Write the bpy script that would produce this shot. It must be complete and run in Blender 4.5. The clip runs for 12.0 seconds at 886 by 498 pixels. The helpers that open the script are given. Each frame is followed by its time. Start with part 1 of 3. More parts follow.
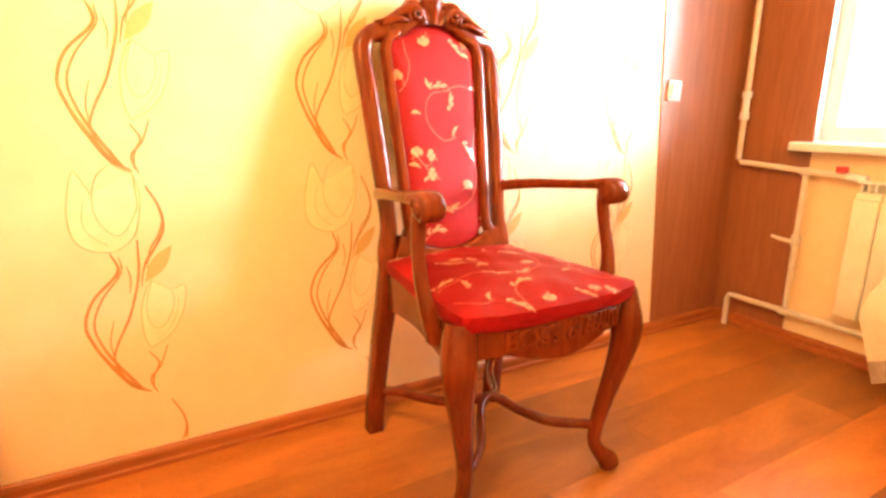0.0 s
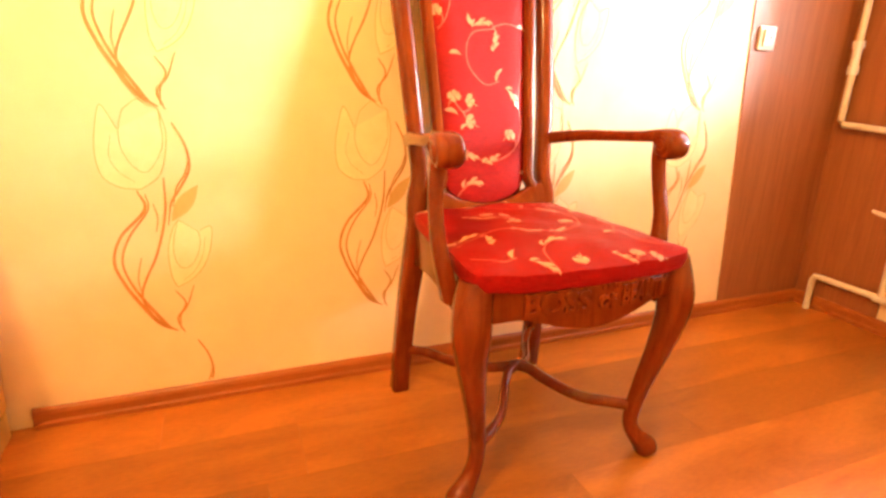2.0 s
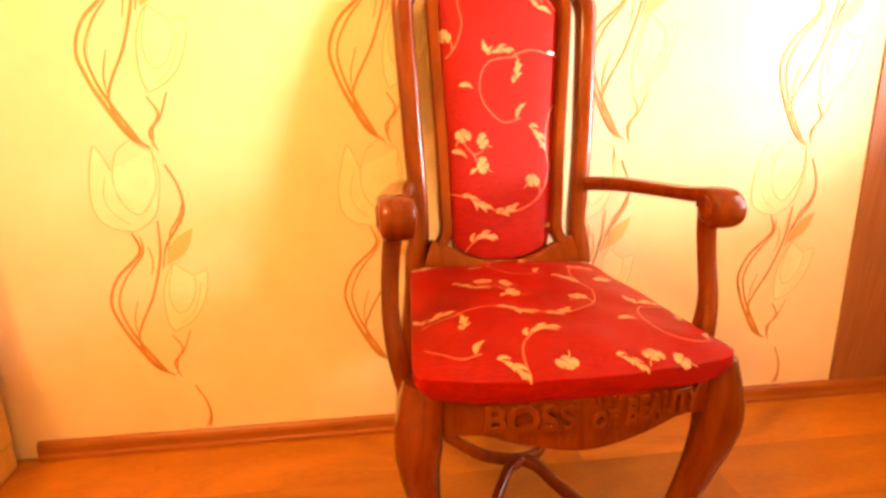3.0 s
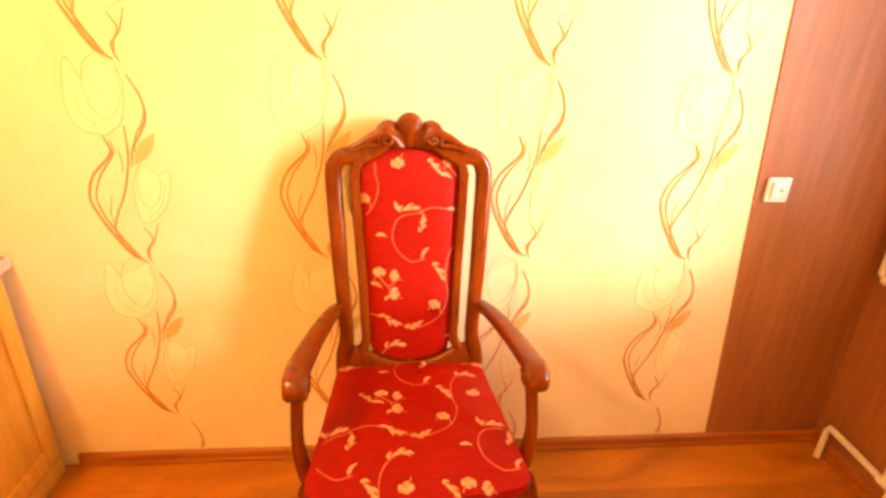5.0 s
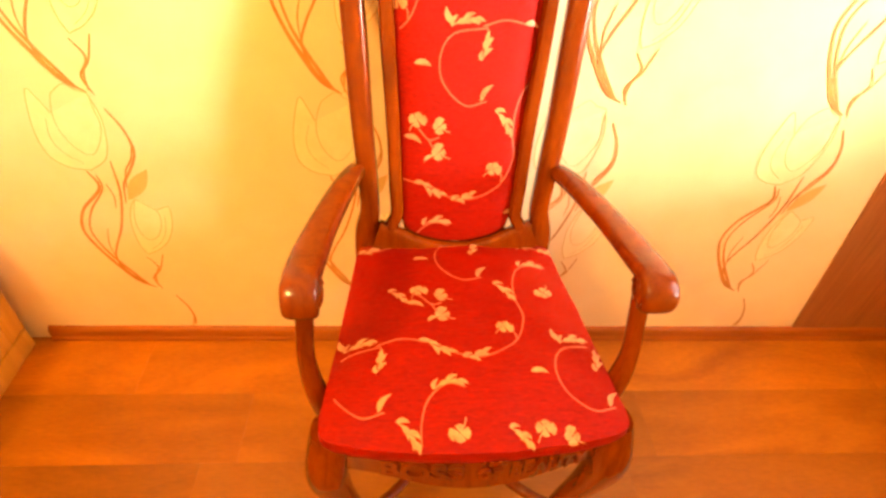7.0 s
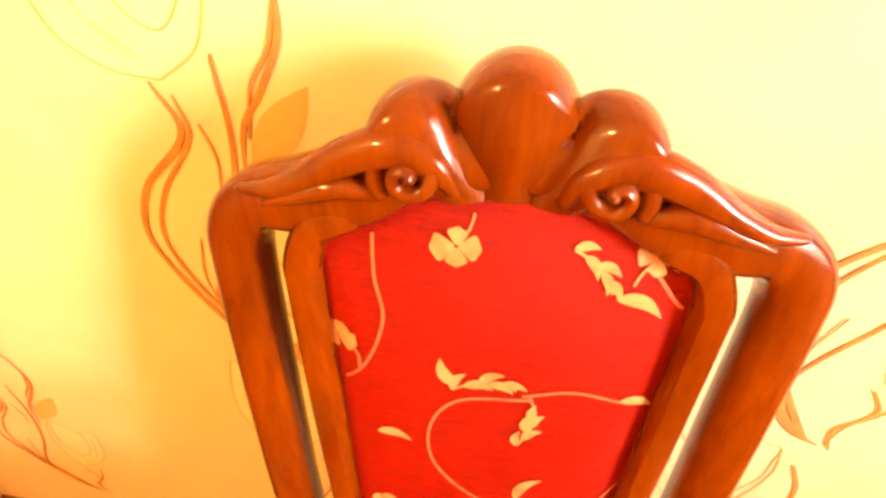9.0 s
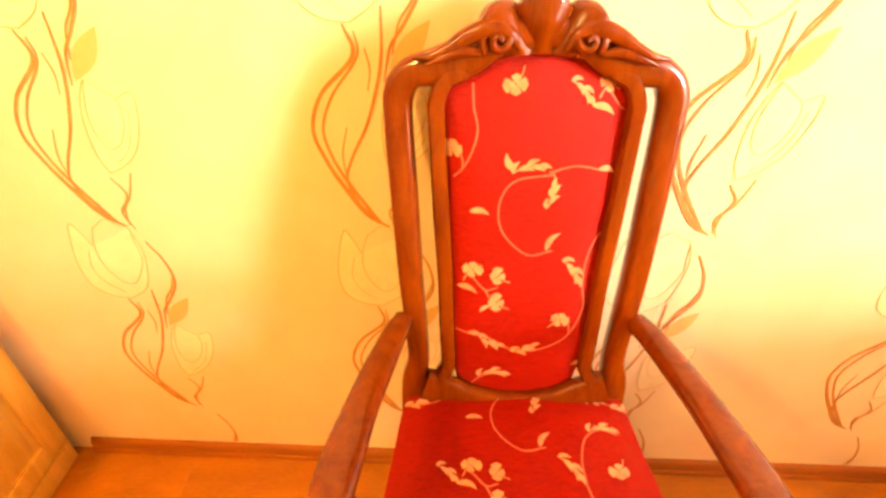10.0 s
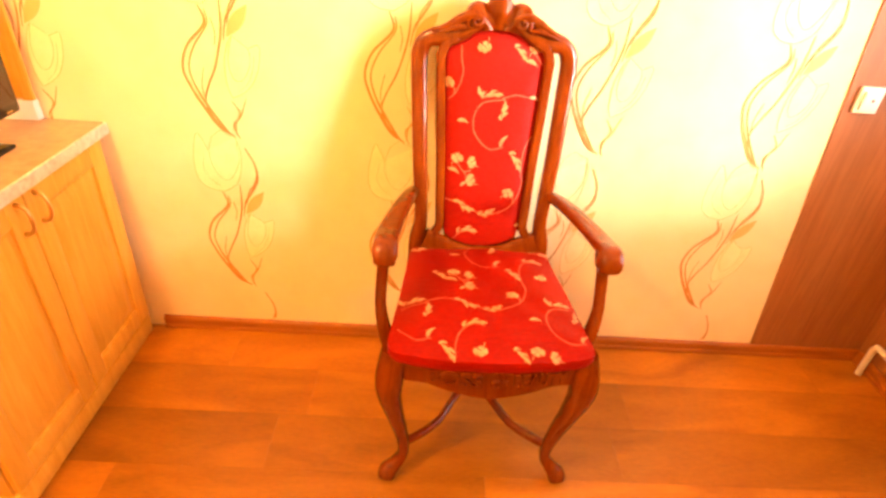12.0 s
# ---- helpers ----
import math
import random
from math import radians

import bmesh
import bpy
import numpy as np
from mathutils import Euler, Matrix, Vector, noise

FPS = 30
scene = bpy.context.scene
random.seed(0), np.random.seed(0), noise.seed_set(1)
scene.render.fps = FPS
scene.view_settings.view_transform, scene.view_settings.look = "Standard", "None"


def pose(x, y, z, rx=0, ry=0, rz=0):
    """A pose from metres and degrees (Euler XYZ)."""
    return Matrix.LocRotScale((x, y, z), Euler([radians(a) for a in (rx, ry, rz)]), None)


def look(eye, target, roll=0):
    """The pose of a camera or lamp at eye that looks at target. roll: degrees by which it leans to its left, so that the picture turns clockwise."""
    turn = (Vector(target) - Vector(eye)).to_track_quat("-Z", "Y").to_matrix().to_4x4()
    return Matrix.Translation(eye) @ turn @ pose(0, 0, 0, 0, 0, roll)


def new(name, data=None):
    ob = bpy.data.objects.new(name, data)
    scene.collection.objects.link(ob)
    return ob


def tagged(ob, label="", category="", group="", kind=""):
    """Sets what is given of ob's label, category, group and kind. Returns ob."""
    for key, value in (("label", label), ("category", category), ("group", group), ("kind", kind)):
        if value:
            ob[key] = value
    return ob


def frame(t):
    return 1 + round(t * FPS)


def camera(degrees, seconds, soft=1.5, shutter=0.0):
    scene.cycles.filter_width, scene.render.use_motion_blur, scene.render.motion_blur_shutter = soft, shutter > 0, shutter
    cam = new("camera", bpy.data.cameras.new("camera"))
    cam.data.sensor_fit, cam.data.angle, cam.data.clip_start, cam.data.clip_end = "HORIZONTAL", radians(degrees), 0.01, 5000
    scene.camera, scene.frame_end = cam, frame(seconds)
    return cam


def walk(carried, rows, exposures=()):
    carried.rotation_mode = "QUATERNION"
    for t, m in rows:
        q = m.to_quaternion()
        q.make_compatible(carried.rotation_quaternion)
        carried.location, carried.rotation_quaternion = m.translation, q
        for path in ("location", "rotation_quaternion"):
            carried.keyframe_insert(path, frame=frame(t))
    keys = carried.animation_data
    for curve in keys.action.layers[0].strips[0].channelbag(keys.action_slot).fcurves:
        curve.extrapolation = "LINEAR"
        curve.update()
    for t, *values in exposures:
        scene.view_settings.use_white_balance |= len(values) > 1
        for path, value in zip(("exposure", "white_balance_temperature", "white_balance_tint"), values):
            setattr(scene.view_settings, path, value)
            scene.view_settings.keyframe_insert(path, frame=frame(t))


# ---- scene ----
cam = camera(77.9, 12.0, 2.8)
PATH = [
    (0, (-0.642, -1.454, 0.890), (0.327, 0.229, 0.416), 0.6),
    (0.5, (-0.714, -1.510, 0.894), (0.219, 0.188, 0.399), -0.1),
    (1, (-0.714, -1.516, 0.894), (0.209, 0.182, 0.380), 0.3),
    (1.5, (-0.631, -1.485, 0.845), (0.303, 0.180, 0.248), -0.6),
    (2, (-0.503, -1.420, 0.838), (0.211, 0.350, 0.240), 1.6),
    (2.5, (-0.349, -1.365, 0.867), (0.047, 0.513, 0.304), -1.0),
    (3, (-0.191, -1.284, 0.901), (0.108, 0.607, 0.320), 0.7),
    (3.5, (-0.039, -1.159, 1.048), (0.187, 0.719, 0.400), 3.4),
    (3.7, (0.019, -1.144, 1.120), (0.253, 0.718, 0.428), 3.2),
    (5.3, (0.092, -1.544, 1.488), (0.255, 0.221, 0.562), 2.1),
    (5.5, (0.105, -1.563, 1.464), (0.280, 0.140, 0.429), 2.5),
    (6, (0.051, -1.524, 1.375), (0.178, 0.062, 0.163), 2.6),
    (6.5, (0.041, -1.331, 1.303), (0.185, 0.236, 0.070), 5.3),
    (7, (0.004, -1.065, 1.282), (0.149, 0.437, -0.031), 4.3),
    (7.5, (0.033, -0.839, 1.297), (0.090, 0.660, -0.025), 6.4),
    (7.7, (0.043, -0.727, 1.349), (0.034, 0.729, -0.021), 6.2),
    (9.3, (0.125, -0.342, 1.328), (-0.141, 1.095, -0.038), -0.5),
    (9.5, (0.126, -0.431, 1.338), (-0.096, 1.033, -0.007), -0.9),
    (10, (0.009, -0.837, 1.361), (-0.059, 0.753, 0.149), 0.0),
    (10.5, (-0.014, -1.145, 1.339), (-0.003, 0.485, 0.181), -0.1),
    (11, (0.005, -1.331, 1.355), (0.007, 0.307, 0.207), 1.2),
    (11.5, (-0.002, -1.452, 1.364), (0.069, 0.212, 0.257), 2.6),
    (12, (-0.050, -1.562, 1.399), (0.019, 0.121, 0.321), 4.4),
]
walk(cam, [(t, look(eye, target, roll)) for t, eye, target, roll in PATH],
     [(0.0, 0.82, 5650, 18), (1.5, 0.84, 5650, 19), (2.5, 0.70, 6600, 22), (3.7, 0.64, 6800, 21), (5.3, 0.40, 6900, 23), (5.5, 0.46, 6900, 23), (6.0, 0.78, 6950, 21), (9.3, 0.64, 7000, 14), (12.0, 0.86, 6850, 22)])
import itertools

WX, RIGHT, LEFT, BACK, TOP = 1.21, 1.64, -1.75, -3.2, 2.55

# ---- world, sun, window light ----
world = bpy.data.worlds.new("sky")
scene.world = world
world.use_nodes = True
sky = world.node_tree.nodes.new("ShaderNodeTexSky")
sky.sky_type, sky.sun_disc = "NISHITA", False
sky.sun_elevation, sky.sun_rotation = radians(11.5), radians(119)
world.node_tree.links.new(sky.outputs[0], world.node_tree.nodes["Background"].inputs[0])
world.node_tree.nodes["Background"].inputs[1].default_value = 0.12

# low hazy sun that reaches in through the window only
sun = new("sun", bpy.data.lights.new("sun", "SUN"))
sun.data.energy, sun.data.angle, sun.data.color = 5.0, radians(18), (1.0, 0.96, 0.90)
sun.matrix_world = look((1.0, -0.55, 0.23), (0.0, 0.0, 0.0))

window_light = new("window_daylight", bpy.data.lights.new("window_daylight", "AREA"))
window_light.data.shape, window_light.data.size, window_light.data.size_y = "RECTANGLE", 0.95, 1.20
window_light.data.energy, window_light.data.color = 13, (1.0, 0.95, 0.86)
window_light.matrix_world = look((RIGHT + 0.09, -0.79, 1.48), (0.0, -0.79, 1.45))


# warm ceiling lamp behind the camera
room_lamp = new("ceiling_lamp_light", bpy.data.lights.new("ceiling_lamp_light", "POINT"))
room_lamp.data.energy, room_lamp.data.color, room_lamp.data.shadow_soft_size = 84, (1.0, 0.66, 0.19), 0.07
LAMP_X, LAMP_Y = -1.10, -1.50
room_lamp.location = (LAMP_X, LAMP_Y, 2.26)


# ---- materials ----
def mat(name, base, rough=0.5, metal=0.0, spec=0.5, coat=0.0):
    m = bpy.data.materials.new(name)
    m.use_nodes = True
    b = m.node_tree.nodes["Principled BSDF"]
    b.inputs["Base Color"].default_value = (*base, 1)
    b.inputs["Roughness"].default_value = rough
    b.inputs["Metallic"].default_value = metal
    b.inputs["Specular IOR Level"].default_value = spec
    b.inputs["Coat Weight"].default_value = coat
    b.inputs["Coat Roughness"].default_value = 0.12
    return m


def grain(m, c1, c2, scale=(1, 1, 1), noise_scale=8.0, bump=0.15, dist=0.002, rough=None, random_tone=0.0, distort=0.4, fine=None):
    """Colour between c1 and c2 by two noises of different size, with fine relief."""
    nt = m.node_tree
    n, l = nt.nodes, nt.links
    b = n["Principled BSDF"]
    co, mp = n.new("ShaderNodeTexCoord"), n.new("ShaderNodeMapping")
    mp.inputs["Scale"].default_value = scale
    l.new(co.outputs["Object"], mp.inputs["Vector"])
    src = mp.outputs[0]
    if random_tone:
        info, add, mul = n.new("ShaderNodeObjectInfo"), n.new("ShaderNodeVectorMath"), n.new("ShaderNodeMath")
        mul.operation = "MULTIPLY"
        mul.inputs[1].default_value = 40
        l.new(info.outputs["Random"], mul.inputs[0])
        l.new(mp.outputs[0], add.inputs[0])
        l.new(mul.outputs[0], add.inputs[1])
        src = add.outputs[0]
    a, f = n.new("ShaderNodeTexNoise"), n.new("ShaderNodeTexNoise")
    a.inputs["Scale"].default_value, a.inputs["Detail"].default_value, a.inputs["Distortion"].default_value = noise_scale, 5, distort
    f.inputs["Scale"].default_value, f.inputs["Detail"].default_value = (fine or noise_scale * 7), 3
    l.new(src, a.inputs["Vector"])
    l.new(src, f.inputs["Vector"])
    mixf, ramp = n.new("ShaderNodeMath"), n.new("ShaderNodeValToRGB")
    mixf.operation = "MULTIPLY_ADD"
    mixf.inputs[1].default_value = 0.35
    l.new(f.outputs[0], mixf.inputs[0])
    l.new(a.outputs[0], mixf.inputs[2])
    ramp.color_ramp.elements[0].position, ramp.color_ramp.elements[1].position = 0.45, 0.9
    ramp.color_ramp.elements[0].color, ramp.color_ramp.elements[1].color = (*c1, 1), (*c2, 1)
    l.new(mixf.outputs[0], ramp.inputs[0])
    colour = ramp.outputs[0]
    if random_tone:
        rng, hsv = n.new("ShaderNodeMapRange"), n.new("ShaderNodeHueSaturation")
        rng.inputs["To Min"].default_value, rng.inputs["To Max"].default_value = 1 - random_tone, 1 + random_tone
        l.new(info.outputs["Random"], rng.inputs["Value"])
        l.new(rng.outputs[0], hsv.inputs["Value"])
        l.new(colour, hsv.inputs["Color"])
        colour = hsv.outputs[0]
    l.new(colour, b.inputs["Base Color"])
    bp = n.new("ShaderNodeBump")
    bp.inputs["Strength"].default_value, bp.inputs["Distance"].default_value = bump, dist
    l.new(mixf.outputs[0], bp.inputs["Height"])
    l.new(bp.outputs[0], b.inputs["Normal"])
    if rough:
        rr = n.new("ShaderNodeMapRange")
        rr.inputs["To Min"].default_value, rr.inputs["To Max"].default_value = rough
        l.new(a.outputs[0], rr.inputs["Value"])
        l.new(rr.outputs[0], b.inputs["Roughness"])
    return m


M_WALL = grain(mat("wallpaper_vinyl", (0.85, 0.62, 0.26), 0.5), (0.86, 0.64, 0.34), (0.90, 0.70, 0.41), (1, 1, 1), 9, 0.25, 0.001, (0.42, 0.62), fine=260)
M_PRINT = grain(mat("wallpaper_brown_print", (0.5, 0.2, 0.05), 0.5), (0.48, 0.18, 0.045), (0.68, 0.30, 0.075), (1, 1, 1), 20, 0.1)
M_SHADE = grain(mat("wallpaper_tan_print", (0.78, 0.5, 0.2), 0.5), (0.68, 0.40, 0.12), (0.76, 0.48, 0.16), (1, 1, 1), 20, 0.1)
M_PALE = grain(mat("wallpaper_pearl_print", (0.9, 0.74, 0.42), 0.35), (0.89, 0.70, 0.36), (0.93, 0.78, 0.46), (1, 1, 1), 25, 0.2, 0.001, (0.28, 0.4))
M_PANEL = grain(mat("brown_laminate_panel", (0.3, 0.1, 0.03), 0.4), (0.255, 0.082, 0.022), (0.35, 0.120, 0.036), (9, 9, 0.5), 5, 0.10, 0.001, (0.34, 0.46), distort=1.2)
M_FLOOR = grain(mat("linoleum_plank", (0.40, 0.1, 0.005), 0.35, spec=0.40), (0.28, 0.080, 0.004), (0.47, 0.150, 0.009), (1.2, 4, 4), 1.8, 0.05, 0.001, (0.24, 0.40), random_tone=0.36, distort=1.2, fine=40)
M_BASE = grain(mat("brown_baseboard", (0.34, 0.09, 0.006), 0.4, spec=0.3), (0.30, 0.075, 0.005), (0.40, 0.110, 0.009), (1, 8, 8), 5, 0.1, 0.001, (0.34, 0.46))
M_WOOD = grain(mat("varnished_beech", (0.19, 0.03, 0.001), 0.2, spec=0.26, coat=0.28), (0.112, 0.0130, 0.0003), (0.190, 0.029, 0.0008), (9, 9, 1.2), 4, 0.03, 0.001, (0.12, 0.21), distort=1.0, fine=24)
M_FABRIC = grain(mat("red_upholstery", (0.3, 0.002, 0.001), 0.5, spec=0.10), (0.20, 0.0032, 0.0001), (0.35, 0.0070, 0.0002), (6, 30, 30), 9, 0.6, 0.0016, (0.38, 0.56), fine=420, distort=1.2)
M_MOTIF = grain(mat("cream_woven_motif", (0.7, 0.36, 0.2), 0.4), (0.50, 0.16, 0.05), (0.70, 0.33, 0.13), (1, 1, 1), 60, 0.4, 0.001, (0.26, 0.4), fine=500)
M_VINE = grain(mat("rose_woven_vine", (0.6, 0.12, 0.05), 0.5), (0.56, 0.08, 0.03), (0.64, 0.16, 0.06), (1, 1, 1), 30, 0.4, 0.001, fine=500)
M_CAB = grain(mat("honey_oak_cabinet", (0.55, 0.22, 0.03), 0.38), (0.66, 0.32, 0.030), (0.80, 0.45, 0.070), (7, 7, 0.8), 4, 0.1, 0.001, (0.32, 0.48), distort=1.2)
M_COUNTER = grain(mat("speckled_worktop", (0.6, 0.5, 0.4), 0.3), (0.40, 0.22, 0.11), (0.54, 0.33, 0.18), (1, 1, 1), 35, 0.05, 0.001, (0.25, 0.4), fine=300)
M_WHITE = grain(mat("white_plastic", (0.8, 0.78, 0.74), 0.35), (0.76, 0.74, 0.70), (0.82, 0.80, 0.76), (1, 1, 1), 12, 0.05, 0.0005)
M_PIPE = grain(mat("cream_painted_pipe", (0.75, 0.66, 0.52), 0.35), (0.68, 0.56, 0.42), (0.78, 0.70, 0.58), (1, 1, 1), 30, 0.15, 0.001)
M_RAD = grain(mat("cream_enamel", (0.85, 0.78, 0.6), 0.3), (0.80, 0.72, 0.52), (0.86, 0.80, 0.62), (1, 1, 1), 12, 0.05, 0.0005)
M_RED = mat("red_plastic", (0.6, 0.05, 0.06), 0.35)
M_BRASS = mat("worn_brass", (0.75, 0.5, 0.2), 0.28, 1.0)
M_BLACK = grain(mat("black_gloss_plastic", (0.012, 0.012, 0.014), 0.12), (0.010, 0.010, 0.012), (0.02, 0.018, 0.018), (1, 1, 1), 20, 0.02, 0.0005)
M_SCREEN = grain(mat("dark_screen_glass", (0.03, 0.006, 0.006), 0.08), (0.022, 0.005, 0.005), (0.034, 0.008, 0.007), (1, 1, 1), 6, 0.01, 0.0005)
M_COUNTER_EDGE = grain(mat("pale_speckled_edging", (0.6, 0.5, 0.4), 0.35), (0.52, 0.40, 0.28), (0.80, 0.70, 0.56), (1, 1, 1), 45, 0.05, 0.001, (0.3, 0.45), fine=320)
M_CEIL = grain(mat("ceiling_paint", (0.8, 0.74, 0.62), 0.8), (0.76, 0.68, 0.54), (0.82, 0.76, 0.62), (1, 1, 1), 6, 0.2, 0.001)
M_CLOTH = grain(mat("cream_tablecloth", (0.75, 0.66, 0.52), 0.7), (0.68, 0.57, 0.42), (0.80, 0.70, 0.55), (1, 1, 1), 18, 0.4, 0.001, fine=500)
M_TRIM = grain(mat("grey_brown_cloth_border", (0.4, 0.32, 0.27), 0.7), (0.30, 0.22, 0.18), (0.46, 0.37, 0.32), (1, 1, 1), 40, 0.4, 0.001, fine=500)
M_SHADE_GLASS = mat("opal_lamp_glass", (0.9, 0.8, 0.6), 0.3)
M_SHADE_GLASS.node_tree.nodes["Principled BSDF"].inputs["Emission Color"].default_value = (1.0, 0.72, 0.36, 1)
M_SHADE_GLASS.node_tree.nodes["Principled BSDF"].inputs["Emission Strength"].default_value = 6.0
M_GLASS = mat("window_glass", (1, 1, 1), 0.0)
M_GLASS.node_tree.nodes["Principled BSDF"].inputs["Transmission Weight"].default_value = 1.0
M_GLASS.node_tree.nodes["Principled BSDF"].inputs["IOR"].default_value = 1.02


# ---- building helpers ----
def part(name, bm, material, parent=None, label="", smooth=True):
    """Links a bmesh as one mesh object under a thing or a part."""
    me = bpy.data.meshes.new(name)
    bmesh.ops.recalc_face_normals(bm, faces=bm.faces)
    bm.to_mesh(me)
    bm.free()
    me.materials.append(material)
    for p in me.polygons:
        p.use_smooth = smooth
    if smooth:
        me.set_sharp_from_angle(angle=radians(42))
    ob = new(name, me)
    if parent is not None:
        ob.parent = parent
        ob.matrix_parent_inverse = parent.matrix_world.inverted()
    if label:
        ob["label"] = label
    return ob


def thing(name, x, y, z, label, category, group=""):
    ob = new(name)
    ob.empty_display_size = 0.05
    ob.matrix_world = pose(x, y, z)
    bpy.context.view_layer.update()
    return tagged(ob, label, category, group)


def box(bm, x0, x1, y0, y1, z0, z1, bevel=0.0, seg=2):
    m = Matrix.LocRotScale(((x0 + x1) / 2, (y0 + y1) / 2, (z0 + z1) / 2), None, (abs(x1 - x0), abs(y1 - y0), abs(z1 - z0)))
    g = bmesh.ops.create_cube(bm, size=1.0, matrix=m)
    if bevel:
        es = list({e for v in g["verts"] for e in v.link_edges})
        bmesh.ops.bevel(bm, geom=es, offset=bevel, segments=seg, profile=0.5, affect="EDGES")
    return bm


def curve(pts, n=8):
    """A smooth line (Catmull-Rom) through points of any dimension."""
    P = [np.array(p, float) for p in pts]
    P = [2 * P[0] - P[1]] + P + [2 * P[-1] - P[-2]]
    out = []
    for i in range(1, len(P) - 2):
        a, b, c, d = P[i - 1:i + 3]
        for k in range(n):
            t = k / n
            out.append(0.5 * (2 * b + (c - a) * t + (2 * a - 5 * b + 4 * c - d) * t * t + (3 * b - a - 3 * c + d) * t ** 3))
    out.append(P[-2])
    return out


def loft(bm, rings, closed=False, caps=True):
    vs = [[bm.verts.new(tuple(p)) for p in r] for r in rings]
    n = len(vs[0])
    for i in range(len(vs) if closed else len(vs) - 1):
        a, b = vs[i], vs[(i + 1) % len(vs)]
        for j in range(n):
            bm.faces.new((a[j], a[(j + 1) % n], b[(j + 1) % n], b[j]))
    if caps and not closed:
        bm.faces.new(vs[0])
        bm.faces.new(vs[-1])
    return bm


def sweep(bm, pts, side, square=2.6, n=14, rounded=(True, True), closed=False):
    """A bar along points (x, y, z, half width, half depth); side: the direction of its width; square 2: oval, higher: boxier."""
    P = [np.array(p[:3], float) for p in pts]
    rings = []
    side = np.array(side, float)
    ext = []
    for i in range(len(P)):
        if closed:
            t = P[(i + 1) % len(P)] - P[i - 1]
        else:
            t = P[min(i + 1, len(P) - 1)] - P[max(i - 1, 0)]
        t = t / (np.linalg.norm(t) + 1e-9)
        s = side - t * side.dot(t)
        s = s / (np.linalg.norm(s) + 1e-9)
        ext.append((P[i], t, s, np.cross(t, s), pts[i][3], pts[i][4]))
    if not closed:
        a, z = ext[0], ext[-1]
        head = [(a[0] - a[1] * a[4] * f, a[1], a[2], a[3], a[4] * g, a[5] * g) for f, g in ((0.42, 0.45), (0.3, 0.8))] if rounded[0] else []
        tail = [(z[0] + z[1] * z[4] * f, z[1], z[2], z[3], z[4] * g, z[5] * g) for f, g in ((0.3, 0.8), (0.42, 0.45))] if rounded[1] else []
        ext = head + ext + tail
    for p, t, s, d, w, h in ext:
        ring = []
        for k in range(n):
            a = 2 * math.pi * k / n
            c, q = math.cos(a), math.sin(a)
            ring.append(p + s * w * math.copysign(abs(c) ** (2 / square), c) + d * h * math.copysign(abs(q) ** (2 / square), q))
        rings.append(ring)
    return loft(bm, rings, closed)


def tube(bm, pts, r, n=12):
    return sweep(bm, [(*p, r, r) for p in pts], (0.31, 0.52, 0.79), 2.0, n, (False, False))


# ---- large structure ----


def structure(name, bm, material, label, smooth=False):
    return tagged(part(name, bm, material, None, "", smooth), label, name.split("_")[0], "", "structure")


structure("wall_north", box(bmesh.new(), LEFT - 0.12, RIGHT + 0.2, 0.0, 0.14, -0.05, TOP), M_WALL, "cream yellow wallpapered wall with tulip vine print")
slant = [(WX, 0.0), (RIGHT, 0.0), (RIGHT, TOP), (WX - 0.19, TOP)]
structure("wall_panel", loft(bmesh.new(), [[(x, y, z) for x, z in slant] for y in (-0.004, 0.0)]), M_PANEL, "reddish brown wood laminate facing on the wall")
structure("wall_west", box(bmesh.new(), LEFT - 0.12, LEFT, BACK, 0.0, -0.05, TOP), M_WALL, "cream yellow plain side wall")
structure("wall_south", box(bmesh.new(), LEFT - 0.12, RIGHT + 0.2, BACK - 0.12, BACK, -0.05, TOP), M_WALL, "cream yellow plain rear wall")
structure("ceiling", box(bmesh.new(), LEFT - 0.12, RIGHT + 0.2, BACK - 0.12, 0.14, TOP, TOP + 0.12), M_CEIL, "plain pale painted ceiling")
structure("ground", box(bmesh.new(), -60, 60, -60, 60, -9.1, -9.0), M_CEIL, "pale ground far below the window")

# bright hazy distance outside, off to one side of the sun's way in
M_HAZE = mat("bright_haze", (0.9, 0.92, 0.95), 0.9)
M_HAZE.node_tree.nodes["Principled BSDF"].inputs["Emission Color"].default_value = (0.95, 0.97, 1.0, 1)
M_HAZE.node_tree.nodes["Principled BSDF"].inputs["Emission Strength"].default_value = 2.2
structure("backdrop", box(bmesh.new(), RIGHT + 8.0, RIGHT + 8.1, -2.2, 22.0, -9.0, 12.0), M_HAZE, "bright white overcast distance outside the window")

# window wall with its opening
WY0, WY1, WZ0, WZ1 = -1.30, -0.275, 0.805, 2.15
bm = bmesh.new()
box(bm, RIGHT, RIGHT + 0.2, BACK, WY0, -0.05, TOP)
box(bm, RIGHT, RIGHT + 0.2, WY1, 0.0, -0.05, TOP)
box(bm, RIGHT, RIGHT + 0.2, WY0, WY1, -0.05, WZ0 - 0.035)
box(bm, RIGHT, RIGHT + 0.2, WY0, WY1, WZ1, TOP)
structure("wall_east", bm, M_WALL, "cream yellow window wall with a wide opening")
structure("wall_panel_window", box(bmesh.new(), RIGHT - 0.006, RIGHT, -0.312, -0.004, 0.0, TOP, 0.001), M_PANEL, "reddish brown wood laminate facing beside the window")
window = tagged(new("window_1"), "white framed window with a white sill over the radiator", "window", "", "structure")
bm = bmesh.new()
